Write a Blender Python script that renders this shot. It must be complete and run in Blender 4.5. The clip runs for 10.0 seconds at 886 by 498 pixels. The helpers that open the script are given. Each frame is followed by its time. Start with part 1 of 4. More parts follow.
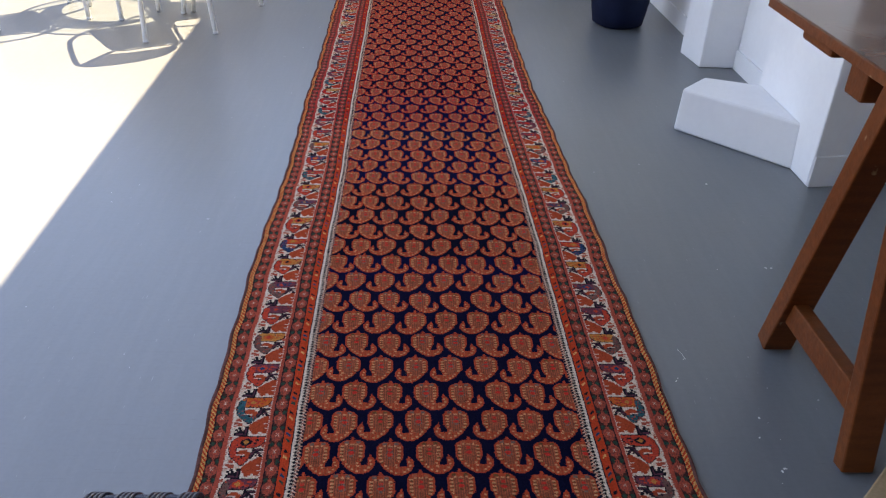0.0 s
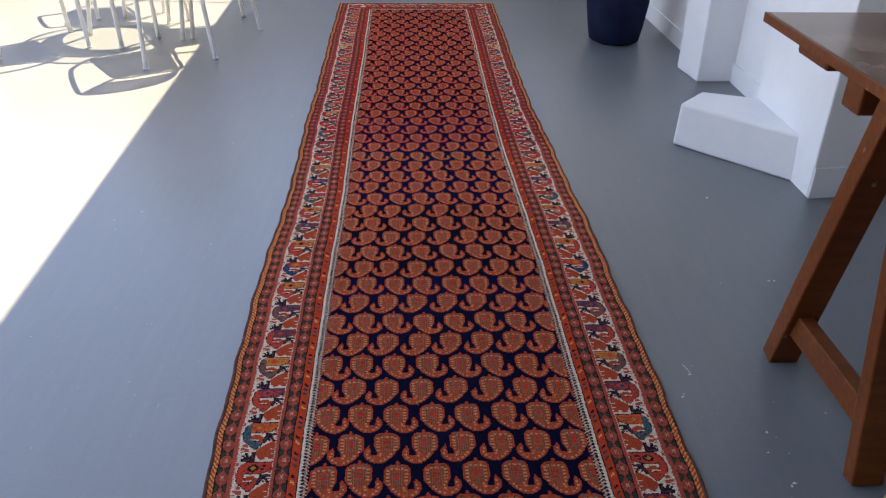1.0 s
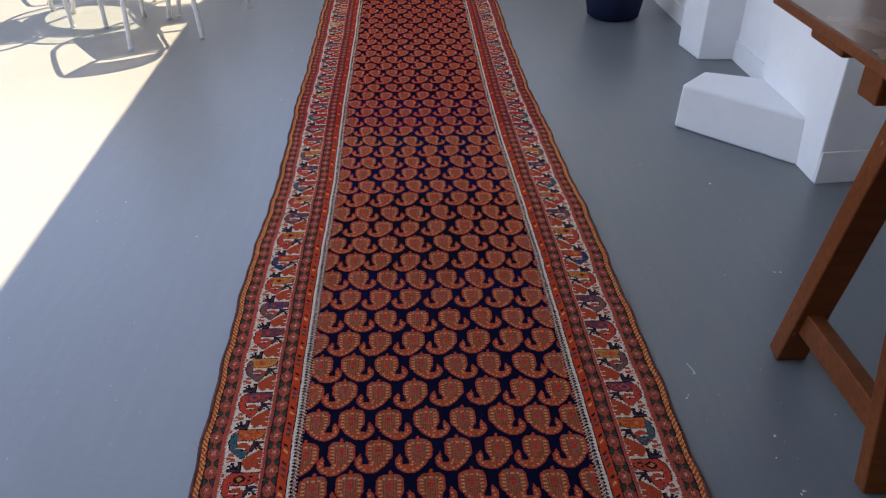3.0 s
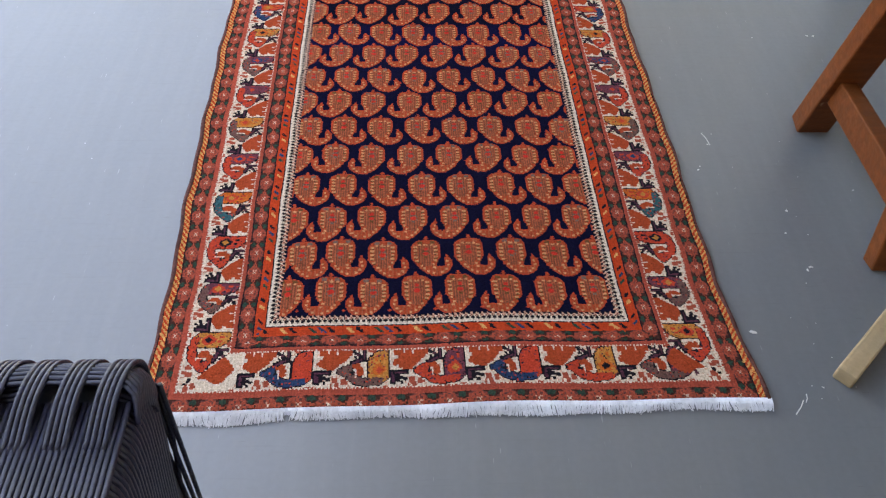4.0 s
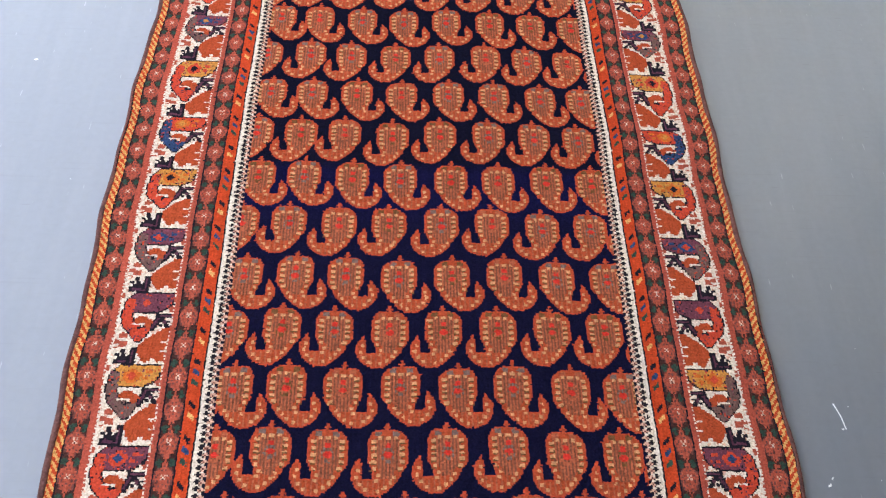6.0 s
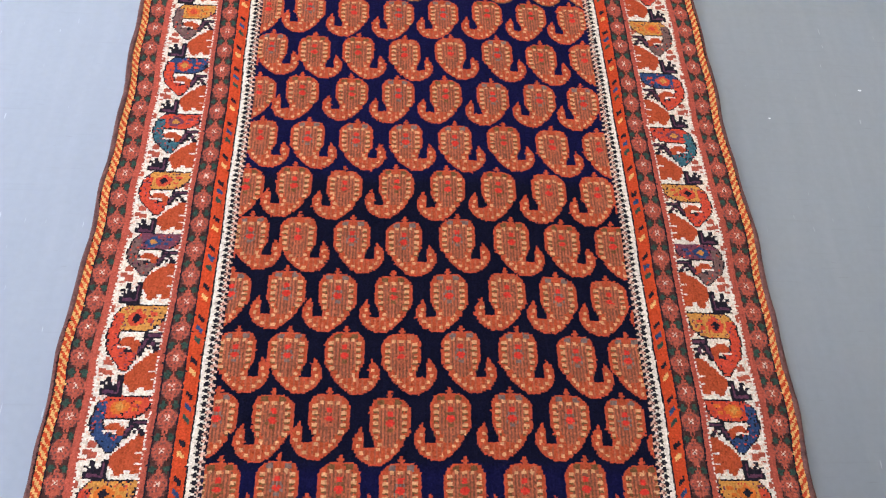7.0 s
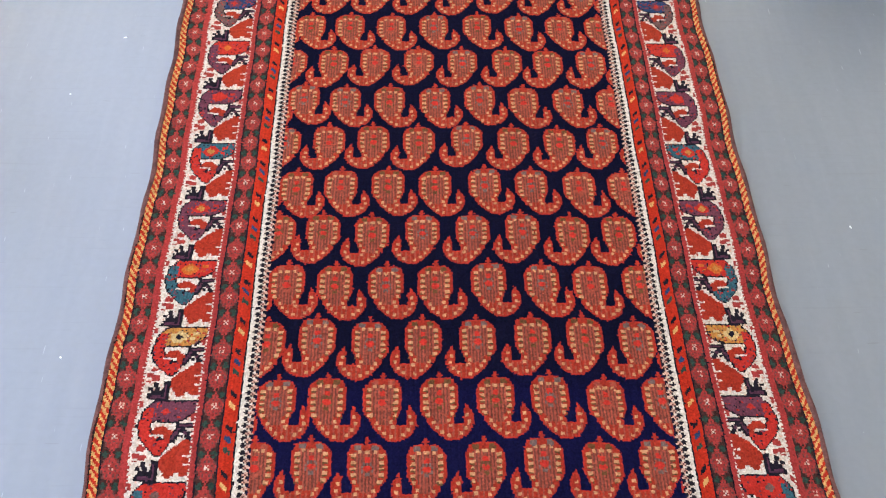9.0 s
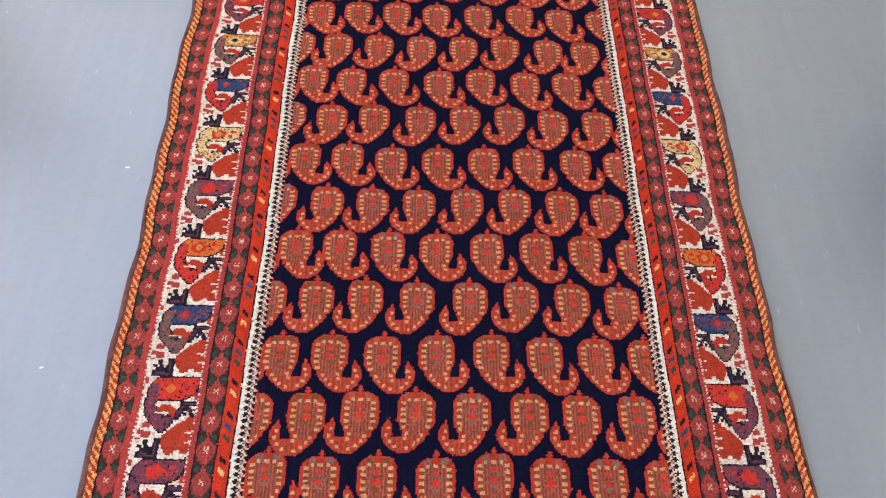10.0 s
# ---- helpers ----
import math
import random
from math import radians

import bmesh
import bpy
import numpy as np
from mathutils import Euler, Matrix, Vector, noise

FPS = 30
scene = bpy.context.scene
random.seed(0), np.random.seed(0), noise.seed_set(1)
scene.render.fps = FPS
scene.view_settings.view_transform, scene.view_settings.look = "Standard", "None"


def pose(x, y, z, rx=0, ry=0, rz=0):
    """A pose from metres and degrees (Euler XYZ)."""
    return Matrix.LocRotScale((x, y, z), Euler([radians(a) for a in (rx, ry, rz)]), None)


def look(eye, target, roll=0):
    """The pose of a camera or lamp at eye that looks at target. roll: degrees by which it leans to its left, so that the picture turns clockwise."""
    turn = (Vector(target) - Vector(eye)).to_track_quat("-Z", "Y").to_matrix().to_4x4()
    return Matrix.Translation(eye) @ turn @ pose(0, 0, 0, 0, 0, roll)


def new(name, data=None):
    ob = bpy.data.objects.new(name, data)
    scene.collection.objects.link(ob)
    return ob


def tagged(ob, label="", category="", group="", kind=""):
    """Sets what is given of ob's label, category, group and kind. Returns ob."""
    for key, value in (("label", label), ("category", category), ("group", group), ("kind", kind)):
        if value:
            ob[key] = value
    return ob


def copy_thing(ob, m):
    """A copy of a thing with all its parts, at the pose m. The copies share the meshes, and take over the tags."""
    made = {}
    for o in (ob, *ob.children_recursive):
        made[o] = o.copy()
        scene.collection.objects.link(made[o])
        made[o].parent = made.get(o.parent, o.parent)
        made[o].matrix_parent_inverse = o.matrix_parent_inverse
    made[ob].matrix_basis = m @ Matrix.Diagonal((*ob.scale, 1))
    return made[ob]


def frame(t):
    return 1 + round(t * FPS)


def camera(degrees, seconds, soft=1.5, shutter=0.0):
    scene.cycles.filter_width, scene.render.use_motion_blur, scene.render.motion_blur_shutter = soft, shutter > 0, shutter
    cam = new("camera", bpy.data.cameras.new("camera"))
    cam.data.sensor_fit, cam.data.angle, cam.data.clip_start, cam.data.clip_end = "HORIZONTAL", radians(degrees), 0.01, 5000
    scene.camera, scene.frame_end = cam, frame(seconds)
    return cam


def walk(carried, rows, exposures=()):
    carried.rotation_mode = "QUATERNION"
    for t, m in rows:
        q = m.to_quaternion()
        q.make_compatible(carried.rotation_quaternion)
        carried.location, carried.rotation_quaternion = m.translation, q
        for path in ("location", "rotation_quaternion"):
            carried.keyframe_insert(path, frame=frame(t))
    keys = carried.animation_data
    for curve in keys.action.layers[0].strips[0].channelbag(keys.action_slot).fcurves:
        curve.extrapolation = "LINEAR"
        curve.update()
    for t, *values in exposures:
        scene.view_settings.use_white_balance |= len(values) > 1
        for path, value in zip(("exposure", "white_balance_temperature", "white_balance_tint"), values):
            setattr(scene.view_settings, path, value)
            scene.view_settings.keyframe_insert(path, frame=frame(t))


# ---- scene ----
cam = camera(58.74, 10.0, 1.2)
PATH = [
    (0, (-0.077, -0.873, 1.261), (-0.006, 0.829, 0.213), 2.1),
    (0.5, (-0.077, -0.864, 1.263), (-0.006, 0.851, 0.236), 1.0),
    (1, (-0.078, -0.873, 1.27), (-0.013, 0.852, 0.26), 0.7),
    (1.5, (-0.072, -0.859, 1.283), (-0.004, 0.872, 0.283), 0.3),
    (2, (-0.065, -0.809, 1.305), (0.005, 0.958, 0.371), 0.3),
    (2.5, (-0.07, -0.788, 1.313), (0.004, 1.027, 0.475), 0.5),
    (3, (-0.067, -0.77, 1.272), (0.005, 0.92, 0.205), 0.5),
    (3.2, (-0.069, -0.766, 1.25), (0.004, 0.809, 0.02), 0.6),
    (4.3, (-0.049, -0.551, 1.156), (0.017, 0.688, -0.412), 3.0),
    (4.5, (-0.021, -0.434, 1.143), (0.034, 0.744, -0.472), 3.2),
    (5, (0.011, -0.226, 1.141), (0.062, 0.886, -0.52), 3.9),
    (5.2, (0.005, -0.136, 1.138), (0.055, 0.962, -0.533), 4.1),
    (6.3, (-0.069, 0.464, 1.104), (0.047, 1.444, -0.636), 7.3),
    (6.5, (-0.055, 0.578, 1.114), (0.055, 1.527, -0.643), 7.3),
    (7, (-0.082, 0.881, 1.089), (0.043, 1.807, -0.679), 8.4),
    (7.5, (-0.095, 1.159, 1.088), (0.023, 2.08, -0.684), 6.8),
    (8, (-0.058, 1.448, 1.083), (0.033, 2.392, -0.677), 5.5),
    (8.5, (-0.087, 1.729, 1.078), (0.005, 2.71, -0.663), 6.2),
    (9, (-0.114, 2.004, 1.087), (-0.046, 3.039, -0.623), 3.6),
    (9.5, (-0.109, 2.347, 1.09), (-0.04, 3.399, -0.61), 4.3),
    (10, (-0.118, 2.652, 1.101), (-0.051, 3.727, -0.585), 4.7),
]
walk(cam, [(t, look(eye, target, roll)) for t, eye, target, roll in PATH],
     exposures=[(0.0, 3.15, 9800, 20), (2.0, 2.95, 9800, 20), (2.5, 2.75, 9800, 20), (3.2, 3.15, 9800, 20), (4.3, 4.25, 13000, 18), (5.0, 4.4, 13000, 18), (6.5, 4.55, 12500, 18), (10.0, 4.5, 12000, 18)])

# ---- daylight ----
SUN_WAY = Vector((-0.24, -0.476, -1.0)).normalized()
world = bpy.data.worlds.new("sky")
scene.world = world
world.use_nodes = True
wn = world.node_tree.nodes
sky = wn.new("ShaderNodeTexSky")
sky.sky_type = "NISHITA"
sky.sun_disc = False
sky.ozone_density = 5.0
sky.dust_density = 0.3
sky.sun_elevation = math.asin(-SUN_WAY.z)
sky.sun_rotation = math.atan2(-SUN_WAY.x, -SUN_WAY.y)
wn["Background"].inputs["Strength"].default_value = 0.09
world.node_tree.links.new(sky.outputs["Color"], wn["Background"].inputs["Color"])
sun = new("sun", bpy.data.lights.new("sun", "SUN"))
sun.data.energy = 2.4
sun.data.angle = radians(0.42)
sun.data.color = (1.0, 0.985, 0.85)
sun.matrix_world = look((0, 0, 6), Vector((0, 0, 6)) + SUN_WAY)


# ---- materials ----
def material(name, color, rough=0.6, metal=0.0, other=None, scale=6.0, grain=0.0, grain_scale=180.0, bump=0.15,
             bump_scale=60.0, spread=(0.4, 0.62), spec=0.5, by_object=0.0):
    """A surface with two scales of variation: broad patches towards `other`, and fine grain with relief."""
    m = bpy.data.materials.new(name)
    m.use_nodes = True
    nt = m.node_tree
    n, l = nt.nodes, nt.links
    p = n["Principled BSDF"]
    p.inputs["Roughness"].default_value = rough
    p.inputs["Metallic"].default_value = metal
    p.inputs["Specular IOR Level"].default_value = spec
    tc = n.new("ShaderNodeTexCoord")
    broad = n.new("ShaderNodeTexNoise")
    broad.inputs["Scale"].default_value = scale
    broad.inputs["Detail"].default_value = 5
    l.new(tc.outputs["Object"], broad.inputs["Vector"])
    ramp = n.new("ShaderNodeMapRange")
    ramp.inputs["From Min"].default_value, ramp.inputs["From Max"].default_value = spread
    l.new(broad.outputs["Fac"], ramp.inputs["Value"])
    mix = n.new("ShaderNodeMix")
    mix.data_type = "RGBA"
    mix.inputs["A"].default_value = (*color, 1)
    mix.inputs["B"].default_value = (*(other or [c * 0.86 for c in color]), 1)
    l.new(ramp.outputs["Result"], mix.inputs["Factor"])
    out = mix.outputs["Result"]
    fine = n.new("ShaderNodeTexNoise")
    fine.inputs["Scale"].default_value = grain_scale
    fine.inputs["Detail"].default_value = 3
    l.new(tc.outputs["Object"], fine.inputs["Vector"])
    if grain:
        span = n.new("ShaderNodeMapRange")
        span.inputs["From Min"].default_value, span.inputs["From Max"].default_value = 0.3, 0.7
        span.inputs["To Min"].default_value, span.inputs["To Max"].default_value = 1 - grain, 1 + grain
        l.new(fine.outputs["Fac"], span.inputs["Value"])
        mul = n.new("ShaderNodeVectorMath")
        mul.operation = "SCALE"
        l.new(out, mul.inputs[0])
        l.new(span.outputs["Result"], mul.inputs["Scale"])
        out = mul.outputs["Vector"]
    l.new(out, p.inputs["Base Color"])
    if bump:
        rough_n = n.new("ShaderNodeTexNoise")
        rough_n.inputs["Scale"].default_value = bump_scale
        rough_n.inputs["Detail"].default_value = 4
        l.new(tc.outputs["Object"], rough_n.inputs["Vector"])
        b = n.new("ShaderNodeBump")
        b.inputs["Strength"].default_value = bump
        b.inputs["Distance"].default_value = 0.01
        l.new(rough_n.outputs["Fac"], b.inputs["Height"])
        l.new(b.outputs["Normal"], p.inputs["Normal"])
    return m


def floor_material():
    """Worn grey-blue floor paint: broad blotches, roller streaks, dull patches, white chips and hairline scratches."""
    m = material("floor_paint", (0.146, 0.160, 0.170), 0.36, spec=0.75, other=(0.136, 0.149, 0.158), spread=(0.2, 0.8), scale=1.1, grain=0.03, grain_scale=90,
                 bump=0.035, bump_scale=28)
    nt = m.node_tree
    n, l = nt.nodes, nt.links
    p = n["Principled BSDF"]
    tc = n["Texture Coordinate"]
    base = p.inputs["Base Color"].links[0].from_socket
    n["Noise Texture"].inputs["Detail"].default_value = 1

    def layer(base, fac, color):
        mix = n.new("ShaderNodeMix")
        mix.data_type = "RGBA"
        l.new(fac, mix.inputs["Factor"])
        l.new(base, mix.inputs["A"])
        mix.inputs["B"].default_value = (*color, 1)
        return mix.outputs["Result"]

    def noise_fac(scale, low, high, stretch=(1, 1, 1), turn=0.0, detail=2.0, top=1.0):
        mp = n.new("ShaderNodeMapping")
        mp.inputs["Scale"].default_value = stretch
        mp.inputs["Rotation"].default_value = (0, 0, turn)
        l.new(tc.outputs["Object"], mp.inputs["Vector"])
        t = n.new("ShaderNodeTexNoise")
        t.inputs["Scale"].default_value = scale
        t.inputs["Detail"].default_value = detail
        l.new(mp.outputs["Vector"], t.inputs["Vector"])
        r = n.new("ShaderNodeMapRange")
        r.inputs["From Min"].default_value, r.inputs["From Max"].default_value = low, high
        r.inputs["To Max"].default_value = top
        l.new(t.outputs["Fac"], r.inputs["Value"])
        return r.outputs["Result"]

    base = layer(base, noise_fac(7, 0.4, 0.85, (6, 0.5, 1), 0.05, 1, 0.10), (0.27, 0.27, 0.265))
    base = layer(base, noise_fac(9, 0.4, 0.85, (0.5, 6, 1), 0.02, 1, 0.10), (0.13, 0.131, 0.13))
    base = layer(base, noise_fac(16, 0.62, 0.70, (13, 0.45, 1), 0.06, 3, 0.03), (0.30, 0.30, 0.30))
    base = layer(base, noise_fac(15, 0.62, 0.70, (0.45, 13, 1), -0.04, 3, 0.10), (0.07, 0.07, 0.07))
    base = layer(base, noise_fac(38, 0.772, 0.79, (1, 1.4, 1), 0.4, 2, 0.8), (0.62, 0.62, 0.61))
    base = layer(base, noise_fac(45, 0.76, 0.80, (5, 0.6, 1), 0.5, 1, 0.3), (0.45, 0.45, 0.44))
    base = layer(base, noise_fac(40, 0.755, 0.79, (0.6, 5, 1), 0.2, 1, 0.4), (0.1, 0.1, 0.1))
    l.new(base, p.inputs["Base Color"])
    return m


def wood_material(name, dark, light, rough, ring=14.0, turn=(0, 0, 0), worn=None, spec=0.5, bump=0.12, worn_at=(24, 0.70, 0.74)):
    m = material(name, dark, rough, spec=spec, other=light, scale=3.0, grain=0.08, grain_scale=120, bump=bump, bump_scale=90)
    nt = m.node_tree
    n, l = nt.nodes, nt.links
    p = n["Principled BSDF"]
    base = p.inputs["Base Color"].links[0].from_socket
    mp = n.new("ShaderNodeMapping")
    mp.inputs["Scale"].default_value = (1.2, ring, ring)
    mp.inputs["Rotation"].default_value = turn
    l.new(n["Texture Coordinate"].outputs["Object"], mp.inputs["Vector"])
    g = n.new("ShaderNodeTexNoise")
    g.inputs["Scale"].default_value = 4
    g.inputs["Detail"].default_value = 6
    l.new(mp.outputs["Vector"], g.inputs["Vector"])
    r = n.new("ShaderNodeMapRange")
    r.inputs["From Min"].default_value, r.inputs["From Max"].default_value = 0.35, 0.7
    r.inputs["To Max"].default_value = 0.6
    l.new(g.outputs["Fac"], r.inputs["Value"])
    mix = n.new("ShaderNodeMix")
    mix.data_type = "RGBA"
    l.new(r.outputs["Result"], mix.inputs["Factor"])
    l.new(base, mix.inputs["A"])
    mix.inputs["B"].default_value = (*[c * 0.55 for c in dark], 1)
    out = mix.outputs["Result"]
    if worn:
        w = n.new("ShaderNodeTexNoise")
        w.inputs["Scale"].default_value = worn_at[0]
        w.inputs["Detail"].default_value = 6
        l.new(n["Texture Coordinate"].outputs["Object"], w.inputs["Vector"])
        wr = n.new("ShaderNodeMapRange")
        wr.inputs["From Min"].default_value, wr.inputs["From Max"].default_value = worn_at[1:]
        l.new(w.outputs["Fac"], wr.inputs["Value"])
        mix2 = n.new("ShaderNodeMix")
        mix2.data_type = "RGBA"
        l.new(wr.outputs["Result"], mix2.inputs["Factor"])
        l.new(out, mix2.inputs["A"])
        mix2.inputs["B"].default_value = (*worn, 1)
        out = mix2.outputs["Result"]
    l.new(out, p.inputs["Base Color"])
    return m


def wool_material():
    """Knotted wool: every knot carries the colour of its yarn; fibres give it grain and a soft sheen."""
    m = bpy.data.materials.new("wool")
    m.use_nodes = True
    nt = m.node_tree
    n, l = nt.nodes, nt.links
    p = n["Principled BSDF"]
    p.inputs["Roughness"].default_value = 0.92
    p.inputs["Specular IOR Level"].default_value = 0.0
    p.inputs["Sheen Weight"].default_value = 1.0
    p.inputs["Sheen Roughness"].default_value = 0.45
    at = n.new("ShaderNodeAttribute")
    at.attribute_name = "yarn"
    tc = n.new("ShaderNodeTexCoord")
    fib = n.new("ShaderNodeTexNoise")
    fib.inputs["Scale"].default_value = 420
    fib.inputs["Detail"].default_value = 2
    l.new(tc.outputs["Object"], fib.inputs["Vector"])
    r = n.new("ShaderNodeMapRange")
    r.inputs["From Min"].default_value, r.inputs["From Max"].default_value = 0.3, 0.7
    r.inputs["To Min"].default_value, r.inputs["To Max"].default_value = 0.78, 1.22
    l.new(fib.outputs["Fac"], r.inputs["Value"])
    mul = n.new("ShaderNodeVectorMath")
    mul.operation = "SCALE"
    l.new(at.outputs["Color"], mul.inputs[0])
    l.new(r.outputs["Result"], mul.inputs["Scale"])
    l.new(mul.outputs["Vector"], p.inputs["Base Color"])
    lit = n.new("ShaderNodeVectorMath")
    lit.operation = "SCALE"
    lit.inputs["Scale"].default_value = 3.2
    l.new(mul.outputs["Vector"], lit.inputs[0])
    l.new(lit.outputs["Vector"], p.inputs["Sheen Tint"])
    b = n.new("ShaderNodeBump")
    b.inputs["Strength"].default_value = 0.35
    b.inputs["Distance"].default_value = 0.002
    l.new(fib.outputs["Fac"], b.inputs["Height"])
    l.new(b.outputs["Normal"], p.inputs["Normal"])
    return m


FLOOR = floor_material()
WHITE = material("white_wall_paint", (0.84, 0.845, 0.855), 0.55, other=(0.79, 0.795, 0.81), scale=2.2, grain=0.012, grain_scale=40, bump=0.22, bump_scale=11)
CREAM = material("cream_wall_paint", (0.80, 0.76, 0.67), 0.6, other=(0.72, 0.68, 0.59), scale=3, grain=0.04, bump=0.15, bump_scale=25)
CONCRETE = material("bare_concrete", (0.24, 0.225, 0.2), 0.8, other=(0.17, 0.16, 0.14), scale=5, grain=0.1, grain_scale=110, bump=0.3, bump_scale=70)
HOLE_SHADE = material("hole_shade", (0.02, 0.02, 0.02), 0.9, bump=0.2)
# Near-black, so the unseen south wall throws little light back.
LIGHT_BLOCKER = material("light_blocker_dark", (0.055, 0.052, 0.05), 0.6, other=(0.04, 0.038, 0.036), scale=2)
CEILING = material("ceiling_paint", (0.62, 0.61, 0.59), 0.7, scale=1.5, bump=0.1)
WICKER = material("white_wicker", (0.80, 0.79, 0.76), 0.5, other=(0.72, 0.70, 0.66), scale=20, grain=0.05, bump=0.1)
ENAMEL = material("white_enamel_tube", (0.82, 0.82, 0.81), 0.35, other=(0.74, 0.73, 0.70), scale=9, bump=0.04)
STAINED = wood_material("red_brown_stained_wood", (0.165, 0.040, 0.011), (0.21, 0.054, 0.015), 0.45, worn=(0.3, 0.18, 0.11), spec=0.18)
# The pale patches colour in sky reflected by the varnish, together with its wear.
TABLE_TOP = wood_material("worn_top_sky_sheen", (0.13, 0.040, 0.022), (0.16, 0.055, 0.032), 0.2, worn=(0.18, 0.095, 0.072), bump=0.03, worn_at=(5, 0.52, 0.55))
RAW_WOOD = wood_material("raw_pine", (0.44, 0.31, 0.18), (0.36, 0.22, 0.11), 0.8, worn=(0.2, 0.13, 0.08))
NAVY_FABRIC = material("navy_fabric", (0.003, 0.008, 0.030), 0.75, spec=0.2, other=(0.005, 0.013, 0.044), scale=7, grain=0.15, grain_scale=260, bump=0.25, bump_scale=120)
PAPER = material("white_paper", (0.75, 0.75, 0.72), 0.8, bump=0.1)
GREEN_PLASTIC = material("green_plastic", (0.012, 0.10, 0.065), 0.4, other=(0.016, 0.085, 0.06), scale=8, bump=0.05)
WHITE_PLASTIC = material("white_plastic", (0.77, 0.78, 0.80), 0.4, other=(0.71, 0.72, 0.73), scale=6, bump=0.05)
GLASS = bpy.data.materials.new("table_glass")
GLASS.use_nodes = True
gn = GLASS.node_tree.nodes
clear, gloss, both = gn.new("ShaderNodeBsdfTransparent"), gn.new("ShaderNodeBsdfGlossy"), gn.new("ShaderNodeMixShader")
clear.inputs["Color"].default_value = (0.95, 0.98, 0.97, 1)
gloss.inputs["Roughness"].default_value = 0.03
both.inputs["Fac"].default_value = 0.07
GLASS.node_tree.links.new(clear.outputs["BSDF"], both.inputs[1])
GLASS.node_tree.links.new(gloss.outputs["BSDF"], both.inputs[2])
GLASS.node_tree.links.new(both.outputs["Shader"], gn["Material Output"].inputs["Surface"])
TEAL_METAL = material("teal_painted_pole", (0.08, 0.25, 0.27), 0.45, bump=0.05)
DARK_PLASTIC = material("dark_plastic", (0.04, 0.05, 0.05), 0.4, bump=0.05)
GALVANISED = material("galvanised_steel", (0.5, 0.5, 0.5), 0.45, metal=0.8, bump=0.05)
SLATE_ROPE = material("slate_blue_rope", (0.010, 0.012, 0.030), 0.4, other=(0.017, 0.020, 0.046), scale=60, grain=0.12, grain_scale=300, bump=0.2, bump_scale=200)
DARK_ROPE = material("dark_rope", (0.025, 0.028, 0.035), 0.6, other=(0.04, 0.045, 0.055), scale=40, bump=0.2, bump_scale=160)
WOOL = wool_material()
SELVEDGE = material("brown_wool_binding", (0.15, 0.055, 0.045), 0.9, other=(0.09, 0.035, 0.03), scale=60, grain=0.25, grain_scale=300, bump=0.5, bump_scale=260, spec=0.1)
COTTON = material("white_cotton", (0.86, 0.86, 0.88), 0.85, other=(0.7, 0.7, 0.72), scale=30, grain=0.08, bump=0.2, spec=0.15)


# ---- mesh helpers ----
def finish(name, bm, mat, smooth=False):
    me = bpy.data.meshes.new(name)
    bmesh.ops.recalc_face_normals(bm, faces=bm.faces)
    bm.to_mesh(me)
    bm.free()
    me.materials.append(mat)
    if smooth:
        me.polygons.foreach_set("use_smooth", [True] * len(me.polygons))
    return me


def part(name, bm, mat, parent, label="", smooth=False):
    ob = new(name, finish(name, bm, mat, smooth))
    ob.parent = parent
    if label:
        tagged(ob, label)
    return ob


def setting(name, bm, mat, label, smooth=False):
    return tagged(new(name, finish(name, bm, mat, smooth)), label, "", "", "structure")


def thing(name, place, label, category, group="", turn=0.0):
    ob = new(name)
    ob.empty_display_size = 0.1
    ob.matrix_world = pose(*place, 0, 0, turn)
    return tagged(ob, label, category, group)


def bevel(bm, width, segments=2):
    if width:
        bmesh.ops.bevel(bm, geom=list(bm.edges), offset=width, segments=segments, affect="EDGES", profile=0.5)
    return bm


def block(x0, y0, z0, x1, y1, z1, edge=0.004, bm=None, turn=None):
    own = bmesh.new()
    bmesh.ops.create_cube(own, size=1, matrix=Matrix.Translation(((x0 + x1) / 2, (y0 + y1) / 2, (z0 + z1) / 2))
                          @ Matrix.Diagonal((x1 - x0, y1 - y0, z1 - z0, 1)))
    bevel(own, edge)
    if turn is not None:
        bmesh.ops.transform(own, matrix=turn, verts=own.verts)
    return merge(bm, own) if bm else own


def merge(bm, own):
    me = bpy.data.meshes.new("tmp")
    own.to_mesh(me)
    own.free()
    bm.from_mesh(me)
    bpy.data.meshes.remove(me)
    return bm


def prism(outline, z0, z1, edge=0.004):
    """A solid on a plan outline."""
    bm = bmesh.new()
    low = [bm.verts.new((x, y, z0)) for x, y in outline]
    high = [bm.verts.new((x, y, z1)) for x, y in outline]
    bm.faces.new(low[::-1])
    bm.faces.new(high)
    for i in range(len(outline)):
        j = (i + 1) % len(outline)
        bm.faces.new((low[i], low[j], high[j], high[i]))
    bmesh.ops.recalc_face_normals(bm, faces=bm.faces)
    return bevel(bm, edge)


def beam(a, b, wide, thick, edge=0.004, side=(1, 0, 0)):
    """A squared timber from a to b; `wide` lies along side."""
    a, b = Vector(a), Vector(b)
    along = (b - a).normalized()
    across = (Vector(side) - along * along.dot(Vector(side))).normalized()
    third = along.cross(across)
    bm = bmesh.new()
    ends = []
    for p in (a, b):
        ends.append([bm.verts.new(p + across * sx * wide / 2 + third * sy * thick / 2) for sx, sy in ((-1, -1), (1, -1), (1, 1), (-1, 1))])
    bm.faces.new(ends[0][::-1])
    bm.faces.new(ends[1])
    for i in range(4):
        j = (i + 1) % 4
        bm.faces.new((ends[0][i], ends[0][j], ends[1][j], ends[1][i]))
    bmesh.ops.recalc_face_normals(bm, faces=bm.faces)
    return bevel(bm, edge)


